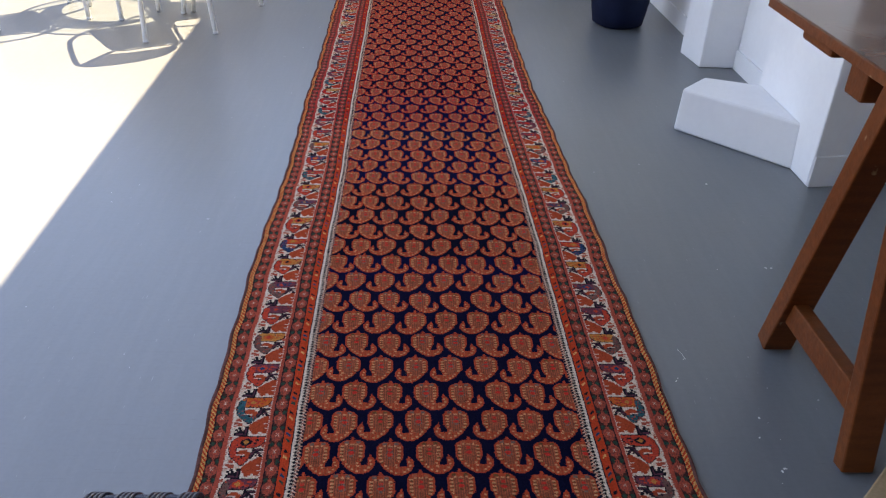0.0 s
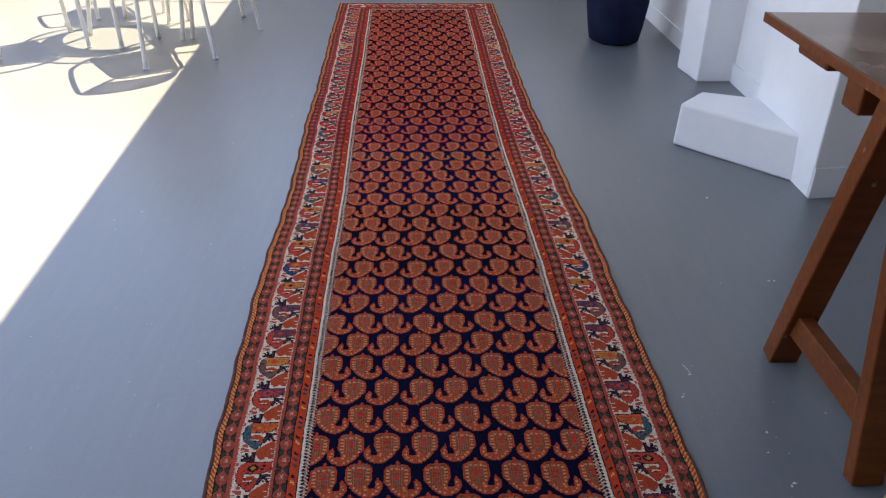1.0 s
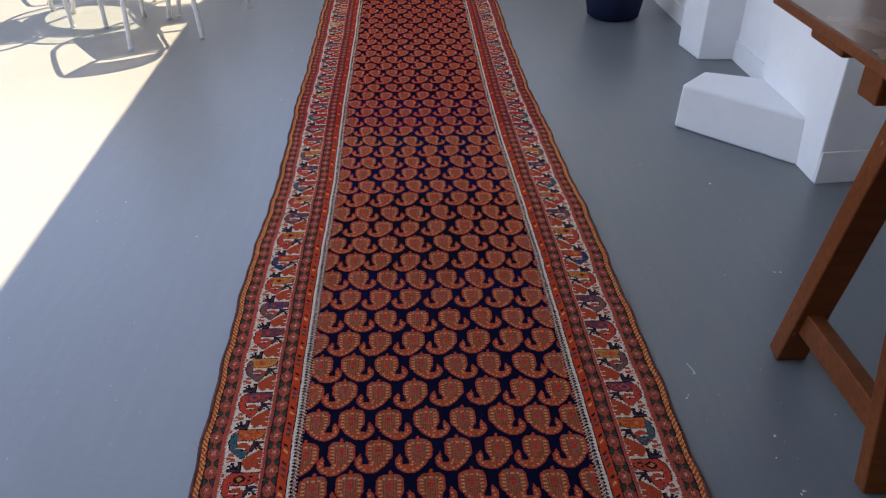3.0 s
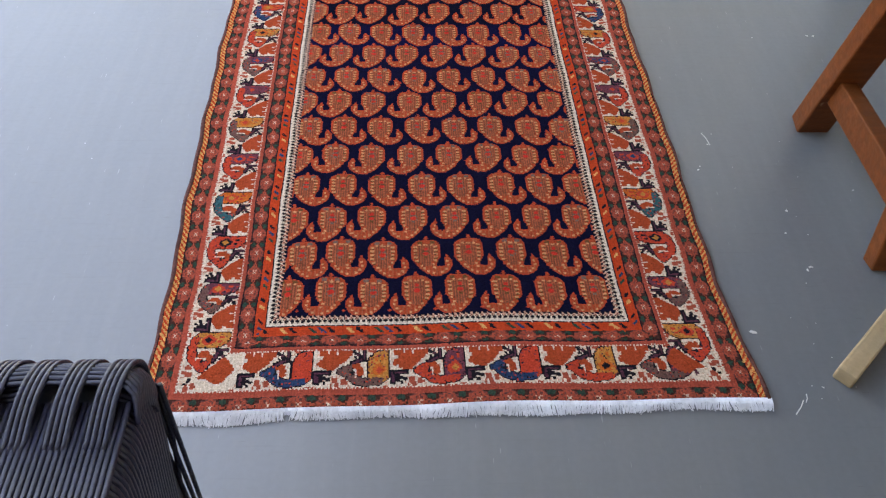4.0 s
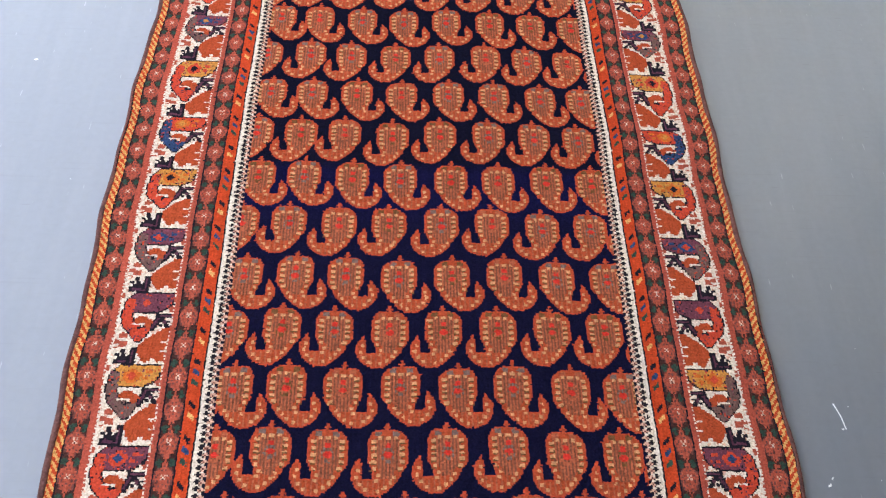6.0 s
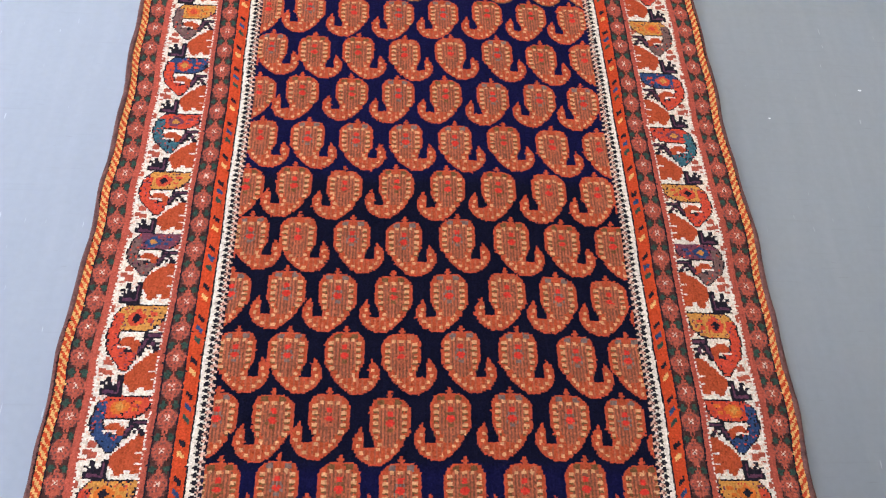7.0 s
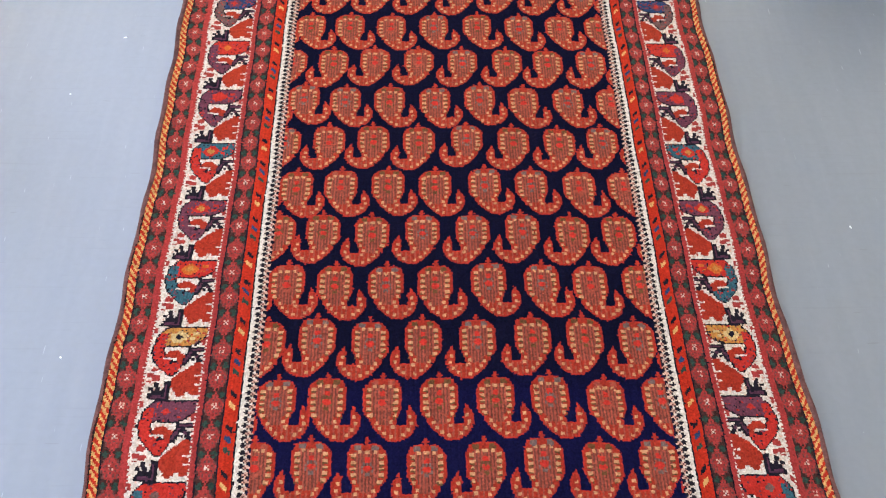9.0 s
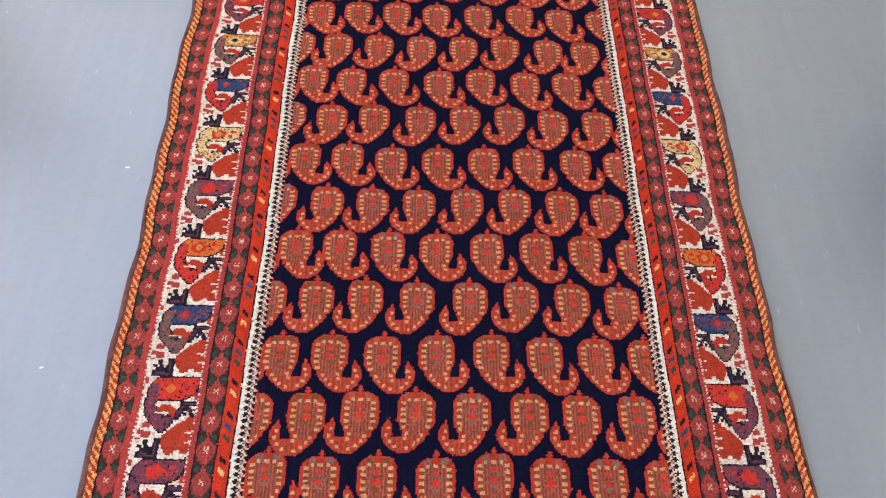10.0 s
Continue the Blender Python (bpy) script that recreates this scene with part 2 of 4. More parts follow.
def smooth_line(points, steps=6):
    """A Catmull-Rom line through the points."""
    pts = [Vector(p) for p in points]
    if len(pts) < 3:
        return pts
    pts = [2 * pts[0] - pts[1], *pts, 2 * pts[-1] - pts[-2]]
    out = []
    for i in range(1, len(pts) - 2):
        a, b, c, d = pts[i - 1:i + 3]
        for s in range(steps):
            t = s / steps
            out.append(0.5 * ((2 * b) + (c - a) * t + (2 * a - 5 * b + 4 * c - d) * t * t + (3 * b - a - 3 * c + d) * t ** 3))
    out.append(pts[-2])
    return out


def tube(bm, points, radius, sides=8, end_radius=None):
    pts = [Vector(p) for p in points]
    rings = []
    up = Vector((0, 0, 1))
    way = (pts[1] - pts[0]).normalized()
    if abs(way.dot(up)) > 0.9:
        up = Vector((0, 1, 0))
    side = way.cross(up).normalized()
    for i, p in enumerate(pts):
        way = (pts[min(i + 1, len(pts) - 1)] - pts[max(i - 1, 0)]).normalized()
        side = (side - way * side.dot(way)).normalized()
        other = way.cross(side)
        r = radius if end_radius is None else radius + (end_radius - radius) * i / (len(pts) - 1)
        rings.append([bm.verts.new(p + (side * math.cos(a) + other * math.sin(a)) * r)
                      for a in (2 * math.pi * k / sides for k in range(sides))])
    for one, two in zip(rings, rings[1:]):
        for k in range(sides):
            j = (k + 1) % sides
            bm.faces.new((one[k], one[j], two[j], two[k]))
    bm.faces.new(rings[0][::-1])
    bm.faces.new(rings[-1])
    return bm


def lathe(profile, sides=32, squash=None):
    """A turned shell; squash(angle) scales the radius."""
    bm = bmesh.new()
    rings = []
    for r, z in profile:
        if r < 1e-4:
            rings.append([bm.verts.new((0, 0, z))])
            continue
        rings.append([bm.verts.new((r * (squash(a) if squash else 1) * math.cos(a), r * (squash(a) if squash else 1) * math.sin(a), z))
                      for a in (2 * math.pi * k / sides for k in range(sides))])
    for one, two in zip(rings, rings[1:]):
        for k in range(sides):
            j = (k + 1) % sides
            if len(one) == 1:
                bm.faces.new((one[0], two[j], two[k]))
            elif len(two) == 1:
                bm.faces.new((one[k], one[j], two[0]))
            else:
                bm.faces.new((one[k], one[j], two[j], two[k]))
    return bm


# ---- the terrace ----
setting("floor", block(-9, -7, -0.12, 4, 9, 0, 0), FLOOR, "worn grey-blue painted concrete terrace floor")


def board(x0, y0, x1, y1, height, out=0.012, base=0.0):
    """A baseboard along the line from (x0, y0) to (x1, y1), standing proud to its right."""
    a, b = Vector((x0, y0)), Vector((x1, y1))
    way = (b - a).normalized()
    n = Vector((way.y, -way.x)) * out
    return prism([tuple(a), tuple(b), tuple(b + n), tuple(a + n)], base, base + height, 0.003)


# Parapet of the open terrace, its rail, and the wall under the roof
TOP = 2.7
setting("wall_parapet", prism([(-9, 5.98), (-0.69, 5.215), (-0.69, 5.38), (-9, 6.15)], 0, 1.16, 0.006), WHITE, "low white painted parapet wall")
setting("baseboard_parapet", board(-9, 5.98, -0.695, 5.215, 0.1), WHITE, "white painted baseboard along the parapet")
setting("wall_north", prism([(-0.43, 5.18), (0.016, 5.16), (0.016, 5.30), (-0.43, 5.32)], 0, TOP, 0.005), WHITE, "white painted wall beside the utility corner")
setting("baseboard_north", board(-0.43, 5.18, 0.014, 5.16, 0.1), WHITE, "white painted baseboard")


def pillar_north():
    bm = prism([(-0.69, 5.063), (-0.43, 5.046), (-0.42, 5.32), (-0.68, 5.34)], 0, TOP, 0.006)
    hole = block(-0.585, 4.98, -0.02, -0.515, 5.18, 0.085, 0)
    ob = setting("pillar_north", bm, WHITE, "square white pillar with a drain hole at its foot")
    for v in hole.verts:
        if v.co.z > 0:
            v.co.x += 0.008 if v.co.x < -0.55 else -0.006
    cutter = new("cutter", finish("cutter", hole, HOLE_SHADE))
    mod = ob.modifiers.new("hole", "BOOLEAN")
    mod.object = cutter
    dg = bpy.context.evaluated_depsgraph_get()
    me = bpy.data.meshes.new_from_object(ob.evaluated_get(dg))
    ob.modifiers.clear()
    ob.data = me
    bpy.data.objects.remove(cutter)
    me.materials.clear()
    me.materials.append(WHITE)
    # A near-black sheet at the back gives the hole its shade as colour.
    setting("drain_back", block(-0.59, 5.16, 0.0, -0.51, 5.175, 0.09, 0), HOLE_SHADE, "dark sheet painted as the shade inside the drain hole")


pillar_north()
for h in (0.16, 0.34):
    bm = bmesh.new()
    tube(bm, [(-9, 6.06, 1.16 + h), (-0.6, 5.30, 1.16 + h)], 0.010, 8)
    setting("parapet_rail", bm, GALVANISED, "thin galvanised rail over the parapet")
for k in range(10):
    x = -0.9 - k * 0.85
    bm = bmesh.new()
    tube(bm, [(x, 5.327 - (x + 0.6) * 0.0905, 1.15), (x, 5.327 - (x + 0.6) * 0.0905, 1.52)], 0.012, 8)
    setting("rail_post", bm, GALVANISED, "thin galvanised rail post")

# Roof over the covered side; its edge casts the long shadow line
setting("ceiling", prism([(-0.382, -6.9), (-0.497, 1.06), (-0.622, 4.9), (-0.682, 6.75), (4, 6.75), (4, -6.9)], TOP, TOP + 0.15, 0.01), CEILING,
        "plain white painted porch ceiling")
# Right side: recesses, two buttress pillars, a low sloping block
setting("wall_east", prism([(1.435, 3.15), (1.40, 5.0), (1.40, 7.6), (1.7, 7.6), (1.7, 3.15)], 0, TOP, 0.004), WHITE, "white painted side wall")
setting("baseboard_east", board(1.403, 5.64, 1.436, 3.2, 0.1), WHITE, "white painted baseboard")
setting("pillar_far", prism([(1.341, 2.957), (1.523, 2.955), (1.523, 3.2), (1.312, 3.2)], 0, TOP, 0.006), WHITE, "white painted buttress pillar")
setting("wall_recess", prism([(1.521, 2.2), (1.521, 2.96), (1.75, 2.96), (1.75, 2.2)], 0, TOP, 0.004), WHITE, "white painted wall of the recess")
setting("baseboard_recess", board(1.521, 2.954, 1.523, 2.22, 0.098), WHITE, "white painted baseboard in the recess")
setting("pillar_near", prism([(1.334, 1.644), (1.95, 1.715), (1.95, 2.26), (1.334, 2.225)], 0, TOP, 0.006), WHITE, "broad white painted buttress pillar")
setting("baseboard_pillar", board(1.336, 1.644, 1.95, 1.715, 0.12, 0.008), WHITE, "white painted baseboard of the pillar")
setting("wall_side", prism([(1.95, -6.9), (1.95, 2.3), (2.2, 2.3), (2.2, -6.9)], 0, TOP, 0.004), WHITE, "white painted side wall")


def low_block():
    bm = bmesh.new()
    foot = [(0.985, 2.147), (1.338, 1.776), (1.338, 2.215), (1.115, 2.325)]
    low = [bm.verts.new((x, y, 0)) for x, y in foot]
    high = [bm.verts.new(v) for v in ((0.995, 2.155, 0.177), (1.338, 1.800, 0.180), (1.338, 2.21, 0.180), (1.128, 2.300, 0.177))]
    bm.faces.new(low[::-1])
    bm.faces.new(high)
    for i in range(4):
        j = (i + 1) % 4
        bm.faces.new((low[i], low[j], high[j], high[i]))
    bmesh.ops.recalc_face_normals(bm, faces=bm.faces)
    return setting("masonry_step", bevel(bm, 0.012, 3), WHITE, "low white painted masonry block at the pillar foot")


low_block()
# Utility corner behind the north wall
setting("wall_utility", prism([(-0.42, 6.50), (0.50, 6.482), (0.56, 6.482), (1.42, 6.47), (1.42, 6.62), (-0.42, 6.65)], 0, 1.6, 0.004), CREAM, "cream painted low wall of the utility corner")
setting("wall_utility_west", prism([(-0.43, 5.3), (-0.30, 5.3), (-0.30, 6.5), (-0.43, 6.5)], 0, TOP, 0.004), CREAM, "cream painted wall of the utility corner")
setting("concrete_ledge", prism([(0.572, 5.66), (1.405, 5.66), (1.405, 6.47), (0.50, 6.48)], 0, 0.118, 0.008), CONCRETE, "raised bare concrete ledge")
# Closing walls behind the camera and round the open terrace
# The south wall is added out of view to block sky light and bounce.
setting("blocker_south", prism([(-8.85, -1.75), (2.2, -1.75), (2.2, -1.95), (-8.85, -1.95)], 0, TOP, 0.004), LIGHT_BLOCKER, "unseen dark wall added behind the camera to cut light")
setting("wall_parapet_west", prism([(-9, -6.9), (-8.85, -6.9), (-8.85, 6.0), (-9, 6.0)], 0, 1.16, 0.004), WHITE, "low white parapet wall")
setting("ground", block(-400, -400, -3.2, 400, 400, -3.0, 0), material("far_ground", (0.14, 0.14, 0.11), 0.9, other=(0.08, 0.11, 0.05), scale=0.05), "dusty ground below the terrace")

# ---- the runner rug ----
KNOT = 0.0024
HALF, LONG = 0.520, 4.600
CHART_BIRD = """
........kkkkkkkkkkkkkkkkkkkkkkkkkk
qq.....kAAAAAAAAAAAAAAAAAAAAAAAAAk
qq....kAAAAAAAAAAAAAAAAAAAAAAAAAAk
qq...kAAAAAAAAAdddAAAAAAAAAAAAAAAk
qq..kAAAAAAAAAdddddAAAAAddddAAAAAk
...kBBBBBAAAdddDDddddAAAddddAAAAkk
...kBBBBBAAdddDDDDddddAAAAAAAAAAk.
..kBBBBBBAAddDDDDDDdddAAAAAAAAAAk.
..kBBBBBBAAdddDDDDdddAAdddAAAAAkk.
..kBBBBBBAAddddDDddddAAdddAAAAAkq.
..kBBBBBBAAAdddddddAAAAAAAAAAAkqq.
..kBBBBBBAAAAdddddAAAAAAAAAAkkqqqq
..kBBBBBAAAAAAAAAAAAAAAAAAAkk..qqq
.kBBBBBBBAAAAAAAAAAAAAAAkkk....qqq
.kBBBBBBBkkkkkkkkkkkkkkkk.........
.kBBBBBBk..............kkkkkkkkkkk
.kBBBBBBk..............kkppppppppk
.kBBBBBBk...rrrrrr.....kkkkkkkkkkk
.kBBBBBBBk.rrrrrrrr....kppkkk.....
..kBBBBBBkrrrrrrrrrrr.kkpkkkkk....
..kBBBBBBkrrrrrrrrrrrrkppkkkppkkkk
..kBBBBBBBkrrrrrrrrrrrpppk..ppk...
..kBBBBBB........rrrrkppkkkk.kkk..
...kBBBBBBBBBBk..rrrrkpkk.kk.kkkk.
...kBBBBBBBBBkkkkkrrrppkk.....kkkk
....kBBBBBBBBkkBBBBBBkkk....rrrrr.
.....kBBBBBBBBBBBBBBBkkk....rrrrr.
......kBBBBBBBBBBBBBk.....rrrrrrrr
....qq.kBBBBBBBBBBBBk....rrrrrrrrr
...qqqqqkBBBBBBBBBBk...rrrrrrrrrrr
...qqqqq.kBBBBBBBBBk..rrrrrrrrrrrr
...qqqqq..kBBBBBBBk..rrrrrrrrrrrrr
...........kBBBBBk..rrrrrrrrrrrrrr
.qqqq.......kBBBBk.rrrrrrrrrrrrrr.
.qqqqqqqq....kkkk.rrrrrrrrrrr.....
.qqqqqqqq........rrrrrrrrrrrrrrrr.
....qqqqq.......rrrrrrrrrrrrrrrrr.
....qqqqq.......rrrrrrrrrrrrrrrrr.
.qqq........kkkkrrrrrrrrrrrrrrrrr.
......kkk...kkkkrrrrrrrrrrrrrrrrr.
......kkk...kpkkrrrrrrrrrrrrrr....
......kkk...kpkkrrrrrrrrrrrrrrrrr.
...kkk.kkk..kpkk.rrrrrrrrrrrrrrrr.
...kkk.kkk.kkpkk.rrrrrrrrrrrrrrrr.
.....kkkkkkkkpkk..rrrrrrrrrrrrrrr.
.....kkkkkkkkpkk...rrrrrr...rrrrr.
...kkkkkkkkkkpkk...rrrrrr...rrrrr.
...kkppppppkkpkk....rrr...........
...kkpppppppppkk..................
...kkkkkkkkkkkkk..................
"""
CHART_ROSETTE = """
jjjjqjqjjjj
jeejjqjjeej
eeeejqjeeee
eeejqqqjeee
jeejqxqjeej
jjxqqqqqxjj
jxqqxqxqqxj
xqqqqqqqqqx
qqxqWqWqxqq
qxqqqwqqqxq
qqqqWxWqqqq
xqxqqqqqxqx
xqqqqxqqqqx
jxqxqqqxqxj
jxqqqqqqqxj
jjjxqqqxjjj
"""
CHART_TEETH = """
wwwkkwwkn
wwkkkkWWk
wwwkkWxWW
wwwwwkWkk
"""
DYES = {
    "n": (0.0042, 0.0042, 0.0125), "o": (0.36, 0.043, 0.021), "r": (0.315, 0.044, 0.018), "s": (0.3, 0.066, 0.032), "t": (0.155, 0.044, 0.024),
    "y": (0.46, 0.19, 0.088), "c": (0.47, 0.026, 0.018), "b": (0.13, 0.075, 0.06), "g": (0.115, 0.046, 0.018), "k": (0.012, 0.009, 0.012),
    "p": (0.070, 0.022, 0.034), "w": (0.51, 0.395, 0.305), "e": (0.02, 0.04, 0.028), "a": (0.4, 0.04, 0.015), "m": (0.52, 0.24, 0.085),
    "T": (0.016, 0.070, 0.080), "U": (0.014, 0.034, 0.075), "P": (0.115, 0.03, 0.04), "Y": (0.4, 0.145, 0.036), "R": (0.42, 0.042, 0.022),
    "G": (0.115, 0.055, 0.045), "C": (0.46, 0.28, 0.12), "O": (0.45, 0.09, 0.020), "x": (0.115, 0.034, 0.028), "z": (0.020, 0.010, 0.009),
    "f": (0.31, 0.052, 0.032), "q": (0.3, 0.054, 0.032), "W": (0.48, 0.24, 0.17), "j": (0.045, 0.016, 0.013),
}
CODES = {c: i for i, c in enumerate(DYES)}


def chart(text):
    rows = [r for r in text.split("\n") if r]
    wide = max(len(r) for r in rows)
    return np.array([[CODES.get(ch, 255 if ch == "." else 200 + "ABDd".find(ch)) for ch in r.ljust(wide, ".")] for r in rows], np.uint8)


def paisley():
    """One paisley with its tail hooked to the right: outline, beaded edge, striped body and red eyes."""
    rows, wide = 43, 32
    keys = ((0, 11, 12), (1, 11, 12), (2, 10, 13), (3, 11, 12), (4, 6, 18), (5, 4, 20), (7, 2, 21), (10, 0, 22), (23, 0, 22), (26, 1, 20), (28, 3, 19), (32, 5, 19))
    low = ((33, 6, 31), (35, 7, 30), (38, 10, 28), (40, 12, 26), (42, 15, 22))
    hook = ((21, 27, 27), (23, 27, 28), (25, 26, 30), (27, 26, 31), (32, 26, 31))
    solid = np.zeros((rows + 2, wide + 2), bool)
    for line in (keys, low, hook):
        at = np.array(line).T
        for i in range(line[0][0], line[-1][0] + 1):
            first, last = (round(float(np.interp(i, at[0], at[k]))) for k in (1, 2))
            solid[i + 1, first + 1:last + 2] = True
    rim = solid & ~(np.roll(solid, 1, 0) & np.roll(solid, -1, 0) & np.roll(solid, 1, 1) & np.roll(solid, -1, 1))
    ring = solid & ~rim
    near = np.roll(rim, 1, 1) | np.roll(rim, -1, 1) | np.roll(rim, 2, 1) | np.roll(rim, -2, 1) | np.roll(rim, 3, 1) | np.roll(rim, -3, 1) | np.roll(rim, 1, 0) | np.roll(rim, -1, 0)
    solid, rim, near = solid[1:-1, 1:-1], rim[1:-1, 1:-1], (ring & near)[1:-1, 1:-1]
    out = np.full((rows, wide), 255, np.uint8)
    y, x = np.mgrid[0:rows, 0:wide]
    out[solid] = np.where(x % 2 == 1, CODES["s"], CODES["t"])[solid]
    out[near] = CODES["r"]
    out[solid & (y > 32)] = np.where(x % 3 == 1, CODES["s"], CODES["r"])[solid & (y > 32)]
    # beads down both flanks, round the foot and up the hook
    for i in range(10, 30, 4):
        inset = max(0, i - 24) // 2
        for j in (2 + inset, 18 - inset // 2):
            out[i:i + 2, j:j + 3] = CODES["y"]
            out[i + 2, j:j + 3] = CODES["g"]
    for i, j in ((31, 7), (34, 9), (37, 12), (39, 16), (38, 23), (35, 26), (31, 28), (27, 27), (33, 17), (30, 16)):
        out[i:i + 2, j:j + 2] = CODES["y"]
    # crown: green-grey corners, a red bud and a row of pale beads
    out[5:8, 5:9] = out[5:8, 15:19] = CODES["b"]
    out[4:8, 9:15] = CODES["r"]
    out[8:10, 6:8] = out[8:10, 10:13] = out[8:10, 15:17] = CODES["y"]
    # red eyes with blue-grey rims
    out[12:15, 10:13] = out[17:21, 10:13] = CODES["c"]
    out[18:20, 9:14] = CODES["c"]
    out[15:17, 9:14:2] = out[22:24, 10:13] = out[17, 8:15:6] = out[20:22, 8:15:6] = CODES["b"]
    out[rim] = CODES["o"]
    return out


def rug_knots():
    """The dye of every knot, worked out from the small charts, row by row as the weaver repeats them."""
    nx, ny = round(2 * HALF / KNOT), round(LONG / KNOT)
    p = (np.arange(nx) + 0.5) / nx * 2 * HALF - HALF
    v = (np.arange(ny) + 0.5) / ny * LONG
    pick = np.random.default_rng(7)
    dye = np.full((ny, nx), CODES["n"], np.uint8)
    boteh = paisley()
    high, wide = boteh.shape
    for k in range(45):
        left = k % 2 == 0
        middle = np.interp(k, *(((0, 8, 18, 30, 36), (0.028, 0.020, 0.029, 0.018, 0.015)) if left else ((1, 7, 19, 31), (0.049, 0.037, 0.044, 0.049))))
        for c in range(-5, 6):
            x = middle + 0.0822 * c * (1 - 0.0025 * c * c) + pick.normal(0, 0.0011)
            stamp = boteh[::-1, ::-1] if left else boteh[::-1]
            if pick.random() < 0.35:
                stamp = np.delete(stamp, 24, 0)
            stamp = stamp.copy()
            swap = pick.random()
            if swap < 0.3:
                stamp[stamp == CODES["b"]] = CODES["g"]
            elif swap > 0.8:
                stamp[stamp == CODES["b"]] = CODES["s"]
            if k == 19:
                stamp[stamp == CODES["o"]] = CODES["g"]
            i1 = round((0.287 + 0.0942 * k) / KNOT) + int(pick.integers(-1, 2))
            j0 = round((x + HALF) / KNOT) - (wide - 12 if left else 12)
            i0 = i1 - stamp.shape[0]
            a, z = max(0, -j0), min(wide, nx - j0)
            b = max(0, -i0)
            t = min(stamp.shape[0], ny - i0)
            if a >= z or b >= t:
                continue
            piece = stamp[b:t, a:z]
            here = dye[i0 + b:i0 + t, j0 + a:j0 + z]
            here[piece != 255] = piece[piece != 255]
    # small crosses in the bottom row of the field
    for c in range(-4, 5):
        j, i = round((0.06 + 0.0822 * c + HALF) / KNOT), round(0.200 / KNOT)
        dye[i - 1:i + 2, j] = CODES["o"]
        dye[i, j - 1:j + 2] = CODES["o"]
    # concentric borders
    side = HALF - np.abs(p)[None, :] + 0 * v[:, None]
    steps_in, steps_d = (0, 0.025, 0.036, 0.114, 0.124, 0.146, 0.168, 0.190), (0.030, 0.048, 0.059, 0.141, 0.151, 0.179, 0.200, 0.223)
    near = np.interp(v, steps_in, steps_d)
    far = np.interp(LONG - v, steps_in, steps_d)
    near[v > 0.19] = 9
    far[LONG - v > 0.19] = 9
    end = np.minimum(near, far)[:, None] + 0 * p[None, :]
    d = np.minimum(side, end)
    on_end = end < side
    along = np.where(on_end, p[None, :] + 0.5, v[:, None])

    def put(low, high, values):
        mask = (d >= low) & (d < high)
        dye[mask] = (values if np.isscalar(values) else np.broadcast_to(values, d.shape)[mask])

    def repeat(text, low, high, turns):
        ch = chart(text)
        row = np.floor((-turns % 1.0) * ch.shape[0]).astype(int)
        col = np.clip(np.floor((d - low) / (high - low) * ch.shape[1]).astype(int), 0, ch.shape[1] - 1)
        return ch[row, col]

    put(0.000, 0.004, CODES["x"])
    put(0.004, 0.008, CODES["z"])
    twist = (along + d * 1.3) / 0.0130 % 1.0
    put(0.008, 0.020, np.where(twist < 0.52, CODES["a"], CODES["m"]).astype(np.uint8))
    put(0.020, 0.0225, CODES["k"])
    turns = np.interp(along, (0, 0.9, 4.6), (0.3, 18.8, 103.8))
    put(0.0225, 0.048, repeat(CHART_ROSETTE, 0.0225, 0.048, turns))
    put(0.048, 0.059, CODES["f"])
    # birds stand at uneven steps along the sides, and at even ones across the ends
    spots = np.interp(np.arange(-1, 40), (-1, 0, 1, 2, 4, 7, 9, 10, 11, 12, 14, 17, 20, 23, 26, 29, 32, 39),
                      (-0.05, 0.078, 0.202, 0.310, 0.553, 0.911, 1.144, 1.257, 1.406, 1.508, 1.740, 2.108, 2.455, 2.800, 3.166, 3.530, 3.885, 4.718))
    beat = np.where(on_end, (along - 0.184) / 0.127, np.interp(along, spots, np.arange(-1, 40))) + 0.33
    ch = chart(CHART_BIRD)
    number = np.floor(beat).astype(int)
    row = np.clip(np.floor((1.0 - (beat - number)) * ch.shape[0]).astype(int), 0, ch.shape[0] - 1)
    col = np.clip(np.floor((d - 0.059) / 0.082 * ch.shape[1]).astype(int), 0, ch.shape[1] - 1)
    bird = ch[row, col]
    sides = ["YRkR", "PGYR", "RRYk", "OTYR", "PRUR", "YGRO", "PRRP", "PGRU", "YRkO", "RUYO", "YRkR", "PGYU", "YRkR", "RTYP", "URYR", "YGRO", "PRUR", "PPRR", "RTGR",
             "PRRP", "YRkC", "RTYO", "PPYR", "TRYR", "PPRR", "RPOR", "UGRP", "ORYR", "PGRR", "CCYR", "URRU", "YGkC", "RPYR", "PGRP", "ORYR", "RTYO", "PRUR", "YRkR", "PPRR"]
    ends = ["RURR", "YGRO", "PRYR", "RURR", "YRkO", "PGRR", "RURR"]
    out = bird.copy()
    for idx in np.unique(number):
        for here, row_of in ((on_end, ends), (~on_end, sides)):
            tint = row_of[int(idx) % len(row_of)]
            for code, letter in zip((200, 201, 202, 203), tint):
                out[here & (number == idx) & (bird == code)] = CODES[letter]
    # the bodies are shot through with odd knots of their other colours
    fleck = np.isin(bird, (200, 201)) & (pick.random(out.shape) < 0.16)
    out[fleck] = pick.choice([CODES[c] for c in "RPk"], size=int(fleck.sum()))
    corner = on_end & ((number < 0) | (number > 5))
    out[corner & (np.isin(bird, (200, 201, 202, 203)) | (bird == CODES["k"]))] = CODES["w"]
    blob = ((side - 0.122) / 0.034) ** 2 + ((end - 0.106) / 0.027) ** 2 < 1 + 0.25 * np.sin(side * 160)
    out[on_end & blob] = CODES["r"]
